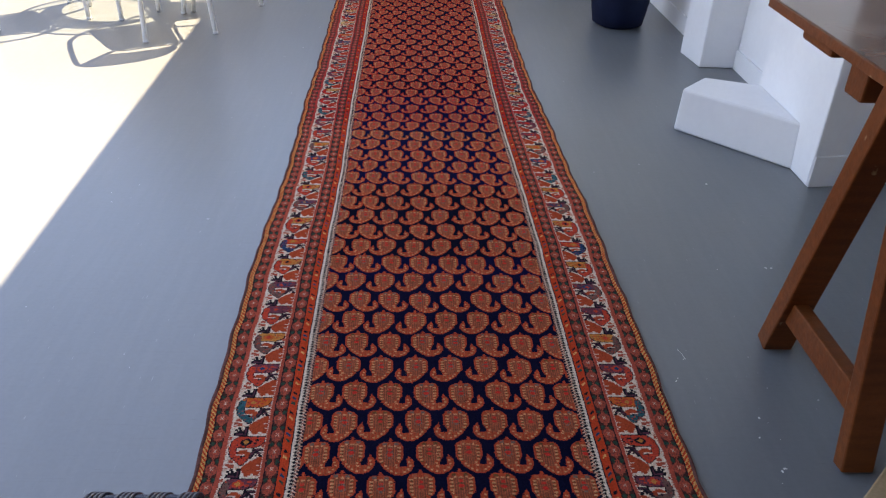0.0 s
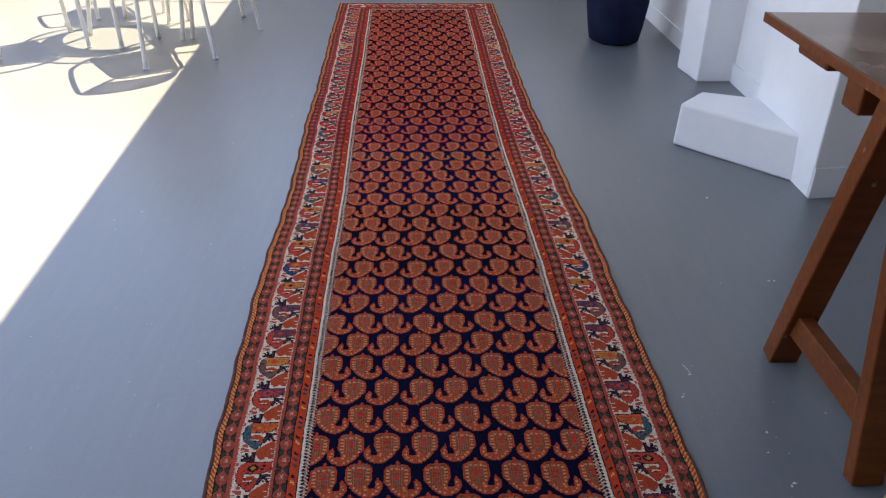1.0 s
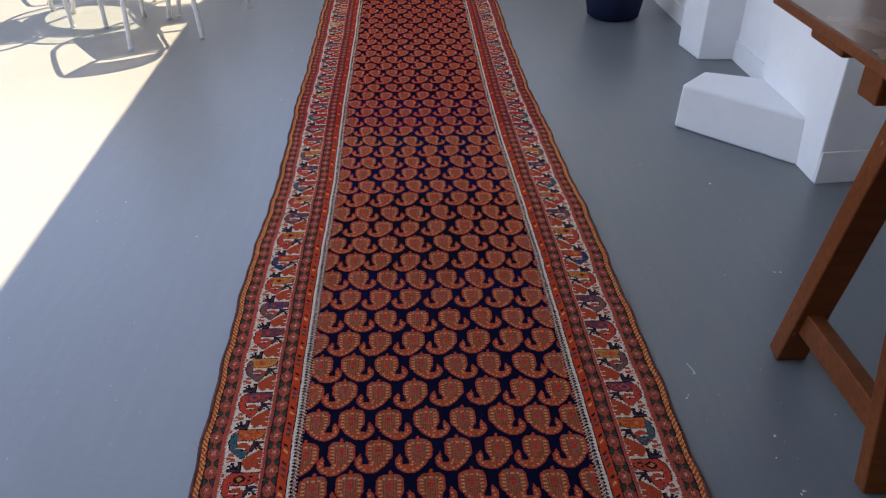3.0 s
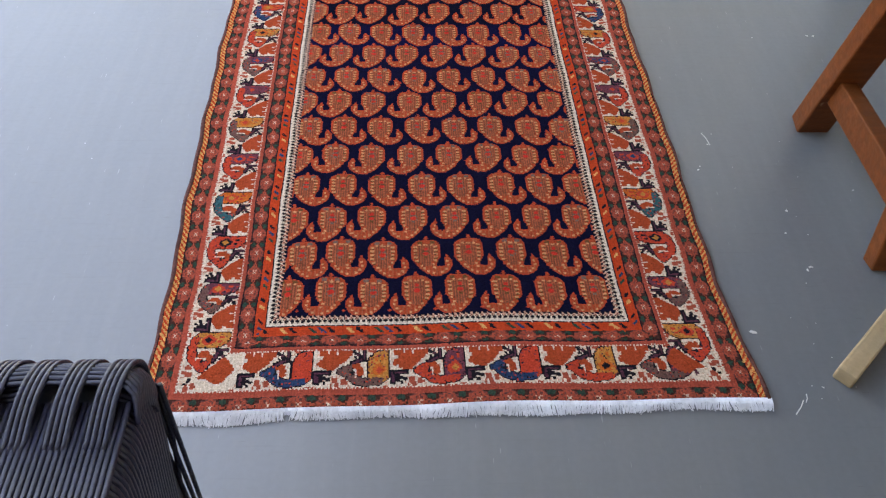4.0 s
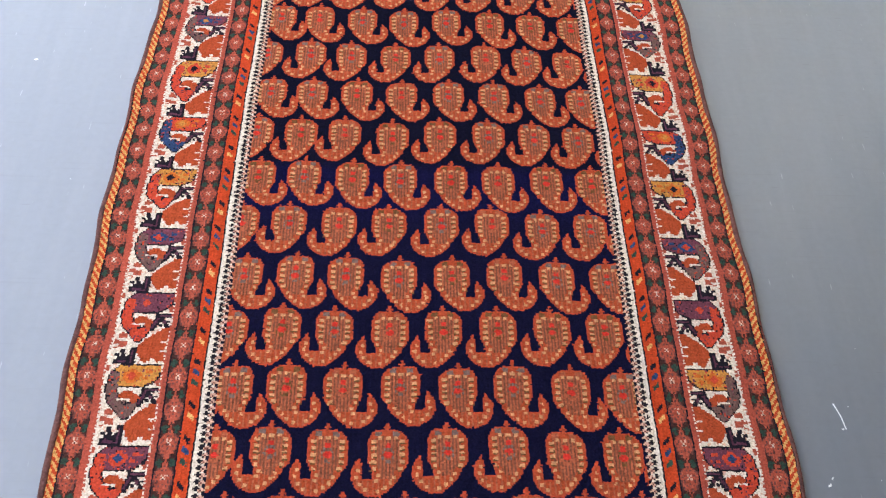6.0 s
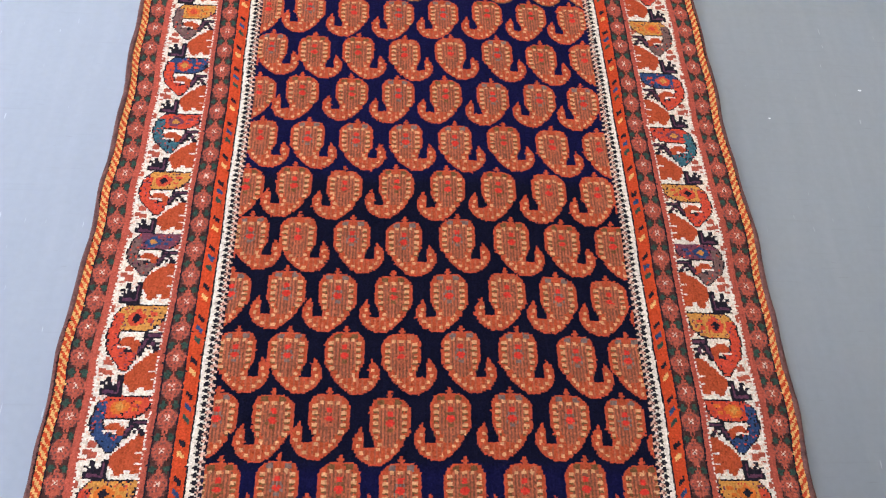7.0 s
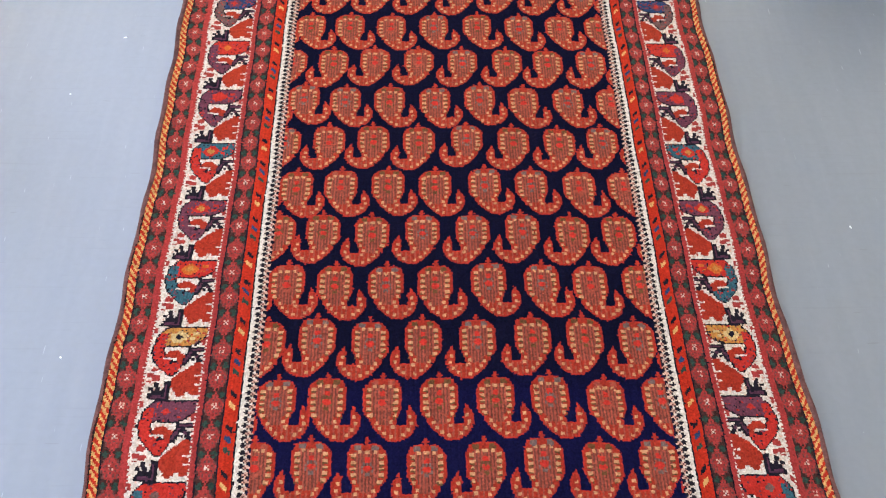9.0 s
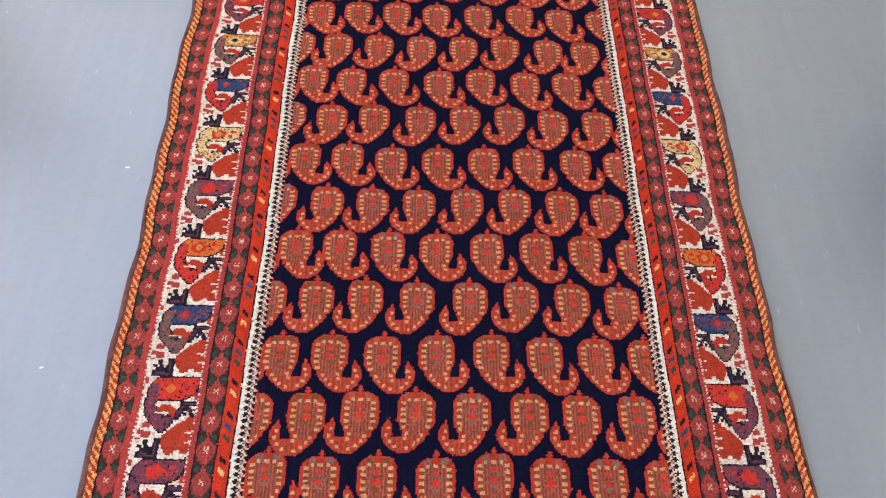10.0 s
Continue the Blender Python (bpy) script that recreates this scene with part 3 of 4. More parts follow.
    out[(out == 255) & (pick.random(out.shape) < 0.10)] = CODES["W"]
    out[out == 255] = CODES["w"]
    put(0.059, 0.141, out)
    ragged = ((along / 0.0062) % 1.0 < 0.5)
    put(0.058, 0.0605, np.where(ragged, CODES["f"], CODES["w"]).astype(np.uint8))
    put(0.139, 0.142, np.where(ragged, CODES["f"], CODES["w"]).astype(np.uint8))
    put(0.142, 0.150, CODES["f"])
    put(0.150, 0.1525, CODES["k"])
    put(0.1525, 0.178, repeat(CHART_ROSETTE, 0.1525, 0.178, turns))
    put(0.178, 0.1805, CODES["k"])
    slant = (along + d * 0.9) / 0.0165
    tick = np.floor(slant).astype(int)
    colours = np.array([CODES[ch] for ch in "kamkaeU"], np.uint8)[tick % 7]
    tick_on = (slant % 1.0 < 0.45) & (d > 0.184) & (d < 0.195)
    put(0.1805, 0.1985, np.where(tick_on, colours, CODES["a"]).astype(np.uint8))
    put(0.1985, 0.201, CODES["k"])
    put(0.201, 0.2235, repeat(CHART_TEETH, 0.201, 0.2235, along / 0.0096))
    # hand knotting: now and then a knot takes its neighbour's yarn
    for axis, step in ((1, 1), (1, -1), (0, 1), (0, -1)):
        slip = pick.random(dye.shape) < 0.012
        dye = np.where(slip, np.roll(dye, step, axis), dye)
    # yarn tones: dye lots change along the length, every knot differs a little
    table = np.array([DYES[c] for c in DYES])
    dye[dye >= len(table)] = CODES["w"]
    col = table[dye]
    rows = pick.normal(0, 1, ny)
    lots = np.interp(v, (0, 1.0, 1.95, 2.06, 2.155, 2.165, 2.62, 3.1, 3.6, 4.5), (0, 0, 0.10, 0.3, 0.4, 1.0, 1.0, 0.8, 0.9, 0.8))[:, None]
    reds = np.isin(dye, [CODES[c] for c in "orafRq"])
    crimson = np.stack([1.0 - 0.05 * lots, 1.0 - 0.45 * lots, 1.0 - 0.24 * lots], -1)
    col = np.where(reds[..., None], col * crimson, col)
    bodies = np.isin(dye, [CODES[c] for c in "st"])
    col = np.where(bodies[..., None], col * np.stack([1.0 - 0.03 * lots, 1.0 - 0.22 * lots, 1.0 - 0.05 * lots], -1), col) * (1.04 - 0.13 * lots[..., None])
    blues = np.interp(v, (0, 0.75, 1.0, 1.04, 1.11, 1.13, 1.57, 1.60, 1.95, 2.42, 2.47, 4.5), (1.1, 1.1, 1.2, 1.6, 1.6, 0.8, 0.75, 1.5, 1.6, 1.7, 0.95, 0.85))[:, None]
    col = np.where((dye == CODES["n"])[..., None], col * np.stack([0.9 + 0.1 * blues, 0.9 + 0.1 * blues, blues], -1), col)
    tone = 1 + 0.035 * rows[:, None] + 0.12 * pick.normal(0, 1, dye.shape) + 0.05 * pick.normal(0, 1, nx)[None, :]
    col = col * np.clip(tone, 0.6, 1.5)[..., None]
    return p, v, np.clip(col, 0, 1)


def edge_left(y):
    return np.interp(y, (0, 0.24, 0.56, 0.7, 0.96, 1.37, 1.6, 1.79, 2.08, 2.5, 2.95, 3.25, 3.64, 3.95, 4.6),
                     (-0.526, -0.522, -0.536, -0.542, -0.547, -0.549, -0.541, -0.542, -0.553, -0.562, -0.564, -0.571, -0.579, -0.585, -0.591))


def edge_right(y):
    return np.interp(y, (0, 0.26, 0.57, 0.94, 1.18, 1.45, 1.66, 1.91, 2.07, 2.27, 2.56, 3.0, 3.45, 4.0, 4.6),
                     (0.547, 0.524, 0.519, 0.513, 0.510, 0.503, 0.492, 0.484, 0.479, 0.469, 0.458, 0.449, 0.450, 0.452, 0.446))


def field_left(y):
    return np.interp(y, (0, 0.7, 1.2, 1.7, 2.1, 2.5, 3.0, 3.4, 3.7, 4.4), (-0.314, -0.329, -0.334, -0.334, -0.344, -0.350, -0.354, -0.356, -0.362, -0.370))


def field_right(y):
    return np.interp(y, (0, 0.3, 0.7, 1.2, 1.67, 2.1, 2.5, 3.0, 3.6, 4.4), (0.328, 0.312, 0.304, 0.297, 0.282, 0.265, 0.260, 0.256, 0.256, 0.250))


def rug_place(p, v):
    """Where the point p across, v along the rug lies on the floor: it is not quite straight, and its edges ripple."""
    ripple_l = 0.0018 * np.sin(v * 9.5 + 0.6) + 0.0018 * np.sin(v * 23.0) + 0.0015 * np.sin(v * 47.0 + 1)
    ripple_r = 0.0018 * np.sin(v * 8.3 + 2.0) + 0.0018 * np.sin(v * 21.0 + 1) + 0.0015 * np.sin(v * 43.0)
    s = (p + HALF) / (2 * HALF)
    # the borders keep their own widths between the outer edges and the field
    inner = HALF - 0.214
    across = np.clip((p + inner) / (2 * inner), 0, 1)
    x = field_left(v) * (1 - across) + field_right(v) * across
    x = x + (edge_left(v) - field_left(v)) * np.clip((-p - inner) / 0.214, 0, 1) + (edge_right(v) - field_right(v)) * np.clip((p - inner) / 0.214, 0, 1)
    x = x + ripple_l * np.exp(-s * 7) + ripple_r * np.exp(-(1 - s) * 7)
    y = v - 0.008 + (s - 0.5) * (0.006 + 0.012 * np.exp(-v * 3)) + 0.002 * np.sin(p * 7 + 1) + 0.0015 * np.sin(p * 19)
    z = 0.009 + 0.0012 * np.sin(v * 5.1 + p * 3) * np.cos(p * 6) + 0.0008 * np.sin(v * 17)
    return x, y, z


def runner_rug():
    rug = thing("runner_rug", (0, 0, 0), "long red and navy wool runner rug with paisley rows", "rug")
    p, v, col = rug_knots()
    nx, ny = len(p), len(v)
    gp = np.linspace(-HALF, HALF, nx + 1)
    gv = np.linspace(0, LONG, ny + 1)
    P, V = np.meshgrid(gp, gv)
    x, y, z = rug_place(P, V)
    jitter = np.random.default_rng(3)
    z = z + jitter.normal(0, 0.00028, z.shape)
    x = x + jitter.normal(0, 0.00045, x.shape)
    y = y + jitter.normal(0, 0.00045, y.shape)
    z[:, 0] = z[:, -1] = 0.001
    z[0, :] = z[-1, :] = 0.001
    me = bpy.data.meshes.new("woven_face")
    co = np.stack([x, y, z], -1).reshape(-1, 3)
    i, j = np.meshgrid(np.arange(ny), np.arange(nx), indexing="ij")
    a = i * (nx + 1) + j
    quads = np.stack([a, a + 1, a + nx + 2, a + nx + 1], -1).reshape(-1, 4)
    me.vertices.add(len(co))
    me.vertices.foreach_set("co", co.ravel())
    me.loops.add(quads.size)
    me.loops.foreach_set("vertex_index", quads.ravel().astype(np.int32))
    me.polygons.add(len(quads))
    me.polygons.foreach_set("loop_start", np.arange(0, quads.size, 4, dtype=np.int32))
    me.update(calc_edges=True)
    yarn = me.attributes.new("yarn", "FLOAT_COLOR", "FACE")
    rgba = np.ones((ny * nx, 4), np.float32)
    rgba[:, :3] = col.reshape(-1, 3)
    yarn.data.foreach_set("color", rgba.ravel())
    me.polygons.foreach_set("use_smooth", np.ones(len(quads), bool))
    me.materials.append(WOOL)
    pile = new("woven_face", me)
    pile.parent = rug
    tagged(pile, "knotted wool pile in madder red, navy and ivory")
    for side in (-1, 1):
        bm = bmesh.new()
        vs = np.arange(0, LONG + 0.01, 0.02)
        xs, ys, _ = rug_place(np.full(len(vs), side * (HALF - 0.004)), vs)
        tube(bm, [(float(a), float(b), 0.0055 + 0.0008 * math.sin(b * 90)) for a, b in zip(xs, ys)], 0.0052, 7)
        part("selvedge", bm, SELVEDGE, rug, "brown overcast wool edge binding", True)
    # knotted warp ends at the near end
    bm = bmesh.new()
    r = random.Random(5)
    count = 1500
    for k in range(count):
        s = (k + r.random()) / count
        xx, yy, _ = rug_place(np.array([-HALF + 2 * HALF * s]), np.array([0.0]))
        x0, y0 = float(xx[0]), float(yy[0])
        gap = 0.45 if 0.236 < s < 0.250 else 1.0
        ln = (0.0185 + 0.0028 * math.sin(s * 13) + 0.0016 * math.sin(s * 41 + 1) + r.gauss(0, 0.0016)) * gap
        lean = 0.004 * math.sin(s * 60 + 1) + 0.003 * math.sin(s * 23) + r.gauss(0, 0.0022) + (0.006 if s > 0.93 else 0)
        w = 0.00075
        lift = r.uniform(0, 0.0030)
        pts = [(x0, y0 + 0.002, 0.0085), (x0 + lean * 0.3 + r.gauss(0, 0.0006), y0 - ln * 0.45, 0.0060 + lift), (x0 + lean, y0 - ln, 0.0015 + lift * 0.5)]
        rings = [[bm.verts.new((q[0] - w, q[1], q[2])), bm.verts.new((q[0], q[1], q[2] + 0.0012)), bm.verts.new((q[0] + w, q[1], q[2]))] for q in pts]
        for one, two in zip(rings, rings[1:]):
            bm.faces.new((one[0], one[1], two[1], two[0]))
            bm.faces.new((one[1], one[2], two[2], two[1]))
            bm.faces.new((one[2], one[0], two[0], two[2]))
    fringe = part("fringe", bm, COTTON, rug, "short white cotton fringe")
    fringe["kind"] = "stuff"
    bm = bmesh.new()
    tube(bm, [(float(a), float(b) - 0.001, 0.0055) for a, b in zip(*rug_place(np.linspace(-HALF, HALF, 80), np.zeros(80))[:2])], 0.0032, 6)
    part("end_stitching", bm, COTTON, rug, "white stitched end of the rug", True)
    return rug


runner_rug()


# ---- white wicker chairs round the table ----
def strand(bm, points, wide, thick, face=(0, 1, 0)):
    """A flat woven strand through the points."""
    face = Vector(face)
    rings = []
    pts = [Vector(q) for q in points]
    for i, q in enumerate(pts):
        way = (pts[min(i + 1, len(pts) - 1)] - pts[max(i - 1, 0)]).normalized()
        across = way.cross(face).normalized() * wide / 2
        out = across.cross(way).normalized() * thick / 2
        rings.append([bm.verts.new(q + across + out), bm.verts.new(q - across + out), bm.verts.new(q - across - out), bm.verts.new(q + across - out)])
    for one, two in zip(rings, rings[1:]):
        for k in range(4):
            j = (k + 1) % 4
            bm.faces.new((one[k], one[j], two[j], two[k]))


def wicker_chair():
    chair = thing("wicker_armchair", (0, 0, 0), "white wicker and steel tube armchair standing at the round table", "chair", "chairs round the table")
    right = [(0.200, 0.225, 0), (0.212, 0.205, 0.26), (0.230, 0.19, 0.45), (0.247, 0.13, 0.585), (0.252, 0.03, 0.628), (0.250, -0.09, 0.66),
             (0.235, -0.18, 0.705), (0.205, -0.235, 0.765), (0.15, -0.262, 0.803), (0.08, -0.275, 0.818), (0, -0.280, 0.822)]
    loop = right + [(-x, y, z) for x, y, z in right[-2::-1]]
    part("arm_frame", tube(bmesh.new(), smooth_line(loop, 5), 0.0125, 10), ENAMEL, chair, "bent white tube forming arms, crest and front legs", True)
    for s in (-1, 1):
        leg = [(s * 0.182, -0.235, 0), (s * 0.170, -0.205, 0.22), (s * 0.160, -0.185, 0.42), (s * 0.170, -0.20, 0.56), (s * 0.188, -0.242, 0.775)]
        part("back_leg", tube(bmesh.new(), smooth_line(leg, 5), 0.0125, 10), ENAMEL, chair, "", True)
    for x, y in ((0.2, 0.225), (-0.2, 0.225), (0.182, -0.235), (-0.182, -0.235)):
        part("foot_cap", tube(bmesh.new(), [(x, y, 0), (x, y, 0.012)], 0.0145, 10), WHITE_PLASTIC, chair, "white plastic foot cap", True)
    rim = [(-0.205, 0.205, 0.425), (0, 0.222, 0.43), (0.205, 0.205, 0.425), (0.19, 0, 0.415), (0.155, -0.19, 0.415), (0, -0.2, 0.41), (-0.155, -0.19, 0.415),
           (-0.19, 0, 0.415), (-0.205, 0.205, 0.425)]
    part("seat_frame", tube(bmesh.new(), smooth_line(rim, 4), 0.010, 8), ENAMEL, chair, "", True)
    bm = bmesh.new()

    def seat_at(u, w):
        y = -0.185 + 0.395 * w
        half = 0.155 + 0.045 * w
        return Vector((half * u, y, 0.426 - 0.012 * (1 - u * u) * math.sin(math.pi * w)))

    for k in range(34):
        w = (k + 0.5) / 34
        strand(bm, [seat_at(-1 + 2 * i / 16, w) + Vector((0, 0, 0.0022 * (1 if (i + k) % 2 else -1))) for i in range(17)], 0.0100, 0.003, (0, 0, 1))
    for k in range(16):
        u = -1 + 2 * (k + 0.5) / 16
        strand(bm, [seat_at(u, i / 8) for i in range(9)], 0.008, 0.003, (0, 0, 1))
    part("seat", bm, WICKER, chair, "woven white wicker seat")["kind"] = "stuff"
    bm = bmesh.new()

    def back_at(u, w):
        z = 0.553 + 0.225 * w
        y = -0.198 - 0.055 * w - 0.026 * (1 - u * u)
        half = 0.172 + 0.016 * w - 0.02 * max(0, w - 0.8) / 0.2
        return Vector((half * u, y, z + 0.040 * (1 - u * u) * w - 0.014 * (1 - u * u) * (1 - w)))

    for k in range(26):
        w = (k + 0.5) / 26
        strand(bm, [back_at(-1 + 2 * i / 26, w) + Vector((0, 0.003 * (1 if (i + k) % 2 else -1), 0)) for i in range(27)], 0.0088, 0.0032)
    for k in range(13):
        u = -1 + 2 * (k + 0.5) / 13
        strand(bm, [back_at(u, i / 8) for i in range(9)], 0.008, 0.004)
    part("backrest", bm, WICKER, chair, "woven white wicker backrest")["kind"] = "stuff"
    part("back_rail", tube(bmesh.new(), smooth_line([back_at(u, 0.0) + Vector((0, 0, -0.006)) for u in (-1, -0.5, 0, 0.5, 1)], 4), 0.009, 8), ENAMEL, chair, "", True)
    return chair


first_chair = wicker_chair()
first_chair.matrix_world = pose(-1.433, 3.45, 0, 0, 0, 30)
for x, y, a in ((-1.307, 3.987, 116), (-2.195, 3.582, -55), (-1.98, 4.47, -155)):
    copy_thing(first_chair, pose(x, y, 0, 0, 0, a))


def patio_table():
    t = thing("patio_table", (-1.74, 3.98, 0), "round glass patio table on white steel tube legs", "table")
    top = lathe([(0, 0.690), (0.375, 0.690), (0.39, 0.697), (0.39, 0.710), (0.375, 0.716), (0, 0.716)], 48)
    part("tabletop", top, GLASS, t, "round clear glass tabletop")
    part("rim", tube(bmesh.new(), [(0.392 * math.cos(a), 0.392 * math.sin(a), 0.703) for a in (2 * math.pi * k / 48 for k in range(49))], 0.012, 8), ENAMEL, t, "", True)
    for k in range(4):
        a = math.radians(35 + 90 * k)
        c, s = math.cos(a), math.sin(a)
        leg = [(0.30 * c, 0.30 * s, 0), (0.275 * c, 0.275 * s, 0.2), (0.262 * c, 0.262 * s, 0.40), (0.275 * c, 0.275 * s, 0.62), (0.33 * c, 0.33 * s, 0.69)]
        part("leg", tube(bmesh.new(), smooth_line(leg, 5), 0.013, 8), ENAMEL, t, "", True)
    # woven drum added under the glass, standing in for a woven chair back
    bm = bmesh.new()

    def drum_at(a, z, out=0.0):
        r = 0.285 + 0.02 * ((z - 0.5) / 0.13) ** 2 + out
        return Vector((r * math.cos(a), r * math.sin(a), z))

    for k in range(24):
        z = 0.382 + 0.25 * (k + 0.5) / 24
        pts = [drum_at(2 * math.pi * i / 72, z, 0.003 * (1 if (i + k) % 2 else -1)) for i in range(73)]
        tube(bm, pts, 0.0042, 5)
    for i in range(36):
        a = 2 * math.pi * (i + 0.25) / 36
        strand(bm, [drum_at(a, 0.378 + 0.26 * w / 4) for w in range(5)], 0.009, 0.003, (math.cos(a), math.sin(a), 0))
    part("woven_stand_in", bm, WICKER, t, "white wicker drum added under the glass as stand-in for a woven chair back")["kind"] = "stuff"
    for z in (0.376, 0.636):
        ring = [drum_at(2 * math.pi * k / 48, z) for k in range(49)]
        part("hoop", tube(bmesh.new(), ring, 0.009, 8), ENAMEL, t, "", True)


patio_table()


# ---- trestle table ----
def trestle_table():
    t = thing("trestle_table", (0.79, 0.5, 0), "worn red-brown stained wooden trestle table with a chipped edge", "table")

    def local(bm):
        bmesh.ops.translate(bm, verts=bm.verts, vec=(-0.79, -0.5, 0))
        return bm

    def footed(bm):
        for v in bm.verts:
            v.co.z = max(v.co.z, 0.0)
        return bm

    top = block(0.801, -0.085, 0.773, 2.0 - 0.055, 1.105, 0.795, 0.004)
    for v in top.verts:
        if v.co.x < 0.82:
            v.co.x += 0.004 * math.sin(v.co.y * 31)
    part("tabletop", local(top), TABLE_TOP, t, "dark varnished plank top with worn patches and painted sky reflection")
    lip = block(0.796, -0.088, 0.772, 0.803, 1.104, 0.796, 0.002)
    part("edge_strip", local(lip), STAINED, t, "red-brown edge of the tabletop")
    for x in (0.866, 1.80):
        part("leg", local(footed(beam((x - 0.002, 0.730, 0), (x - 0.002, 0.544, 0.774), 0.074, 0.052, 0.004))), STAINED, t)
        part("leg", local(footed(beam((x + 0.005, 0.302, 0), (x + 0.005, 0.470, 0.774), 0.070, 0.040, 0.004))), STAINED, t)
        part("stretcher", local(beam((x - 0.002, 0.688, 0.138), (x - 0.002, 0.328, 0.146), 0.038, 0.066, 0.004)), STAINED, t)
    for y in (0.645, 0.29):
        part("rail", local(block(0.833, y, 0.692, 1.83, y + 0.075, 0.774, 0.006)), STAINED, t)
    part("cleat", local(block(0.812, 0.772, 0.745, 0.852, 0.925, 0.775, 0.009)), STAINED, t, "chipped red-brown cleat under the top")
    return t


trestle_table()


def paint_specks():
    """Chips and drips of white paint trodden onto the floor beside the table."""
    r = random.Random(21)
    bm = bmesh.new()
    spots = [(0.564, 0.577, 4), (0.563, 0.143, 9), (0.713, 0.29, 5), (0.722, 0.452, 5), (0.98, 1.093, 5), (0.605, 0.66, 3), (0.971, 1.649, 7), (0.996, 1.092, 5),
             (0.722, 0.298, 6), (0.70, 0.389, 4), (0.57, 0.587, 3), (0.652, 0.025, 3), (-0.667, 3.125, 4), (-0.634, 2.472, 3), (0.613, 2.71, 3)]
    spots += [(r.uniform(0.6, 0.78), r.uniform(0.0, 0.75), r.uniform(0.9, 1.8)) for _ in range(16)]
    for x, y, size in spots:
        turn = r.uniform(0, 6.3)
        ring = []
        for k in range(9):
            a = 2 * math.pi * k / 9
            q = size * 0.0007 * r.uniform(0.45, 1.1)
            u, w = q * math.cos(a) * 1.4, q * math.sin(a) * 0.8
            ring.append((x + u * math.cos(turn) - w * math.sin(turn), y + u * math.sin(turn) + w * math.cos(turn)))
        low = [bm.verts.new((p, q, 0.0)) for p, q in ring]
        high = [bm.verts.new((x + (p - x) * 0.85, y + (q - y) * 0.85, 0.0009)) for p, q in ring]
        bm.faces.new(high)
        for k in range(9):
            bm.faces.new((low[k], low[(k + 1) % 9], high[(k + 1) % 9], high[k]))
    for x, y, u, w in ((0.587, -0.028, 0.609, 0.0), (0.612, -0.005, 0.618, 0.012), (0.60, 0.70, 0.61, 0.66)):
        tube(bm, [(x, y, 0.0003), ((x + u) / 2 + 0.002, (y + w) / 2, 0.0003), (u, w, 0.0003)], 0.0009, 4)
    ob = new("paint_specks", finish("paint_specks", bm, PAPER))
    tagged(ob, "small white paint chips and drips on the floor", "paint", "", "stuff")


paint_specks()


def wood_batten():
    t = thing("timber_batten", (0.686, 0.033, 0), "short raw pine batten lying on the floor", "wood", "", 43)
    bm = block(0, -0.018, 0, 0.62, 0.018, 0.034, 0.004)
    part("batten", bm, RAW_WOOD, t)


wood_batten()


# ---- fabric planter ----
def planter():
    t = thing("fabric_planter", (1.083, 3.72, 0), "empty navy blue fabric planter bag standing on the floor", "planter")

    def square(a):
        return 1 / (abs(math.cos(a)) ** 2.6 + abs(math.sin(a)) ** 2.6) ** (1 / 2.6)

    body = lathe([(0, 0.004), (0.118, 0.002), (0.134, 0.012), (0.146, 0.08), (0.162, 0.2), (0.172, 0.32), (0.178, 0.428), (0.172, 0.430),
                  (0.164, 0.34), (0.14, 0.1), (0.0, 0.09)], 48, square)
    for v in body.verts:
        if v.co.z > 0.3:
            v.co.z += 0.004 * math.sin(3 * math.atan2(v.co.y, v.co.x) + 1.1) * (v.co.z - 0.3) / 0.15
    part("bag", body, NAVY_FABRIC, t, "", True)
    hem = [(0.176 * square(a) * math.cos(a), 0.176 * square(a) * math.sin(a), 0.428 + 0.0040 * math.sin(3 * a + 1.1)) for a in (2 * math.pi * k / 48 for k in range(49))]
    part("hem", tube(bmesh.new(), hem, 0.006, 6), NAVY_FABRIC, t, "", True)
    part("paper_lining", block(-0.10, -0.12, 0.10, 0.10, 0.06, 0.40, 0.02), PAPER, t, "crumpled white paper inside")
    t.rotation_euler = (0, 0, radians(20))


planter()


# ---- utility corner ----
def white_drum():
    t = thing("laundry_drum", (0.83, 6.08, 0.118), "tall white enamelled appliance standing on the concrete ledge", "appliance")
    part("body", block(-0.245, -0.28, 0.0, 0.215, 0.30, 0.62, 0.035), WHITE_PLASTIC, t, "", True)
    part("side_panel", block(-0.19, -0.284, 0.06, -0.184, -0.27, 0.58, 0.002), WHITE_PLASTIC, t, "raised seam")


def stacked_pails():
    for k, z in enumerate((0.118, 0.215)):
        t = thing("plastic_pail", (1.14, 5.775, z), "green plastic pail standing on the concrete ledge" if k == 0 else "green plastic pail nested in the pail below",
                  "pail", "stacked pails")
        part("bucket", lathe([(0, 0.004), (0.09, 0.0), (0.096, 0.006), (0.117, 0.36), (0.113, 0.36), (0.09, 0.02), (0, 0.015)], 40), GREEN_PLASTIC, t, "", True)
        for h in (0.245, 0.275, 0.305, 0.345):
            part("rib", lathe([(0.107, h), (0.121, h), (0.121, h + 0.008), (0.107, h + 0.008)], 40), GREEN_PLASTIC, t, "", True)
        part("bail", tube(bmesh.new(), smooth_line([(-0.116, 0, 0.24), (-0.122, -0.02, 0.20), (-0.10, -0.075, 0.165), (-0.04, -0.118, 0.15)], 5), 0.0025, 6), GALVANISED, t, "thin wire handle", True)


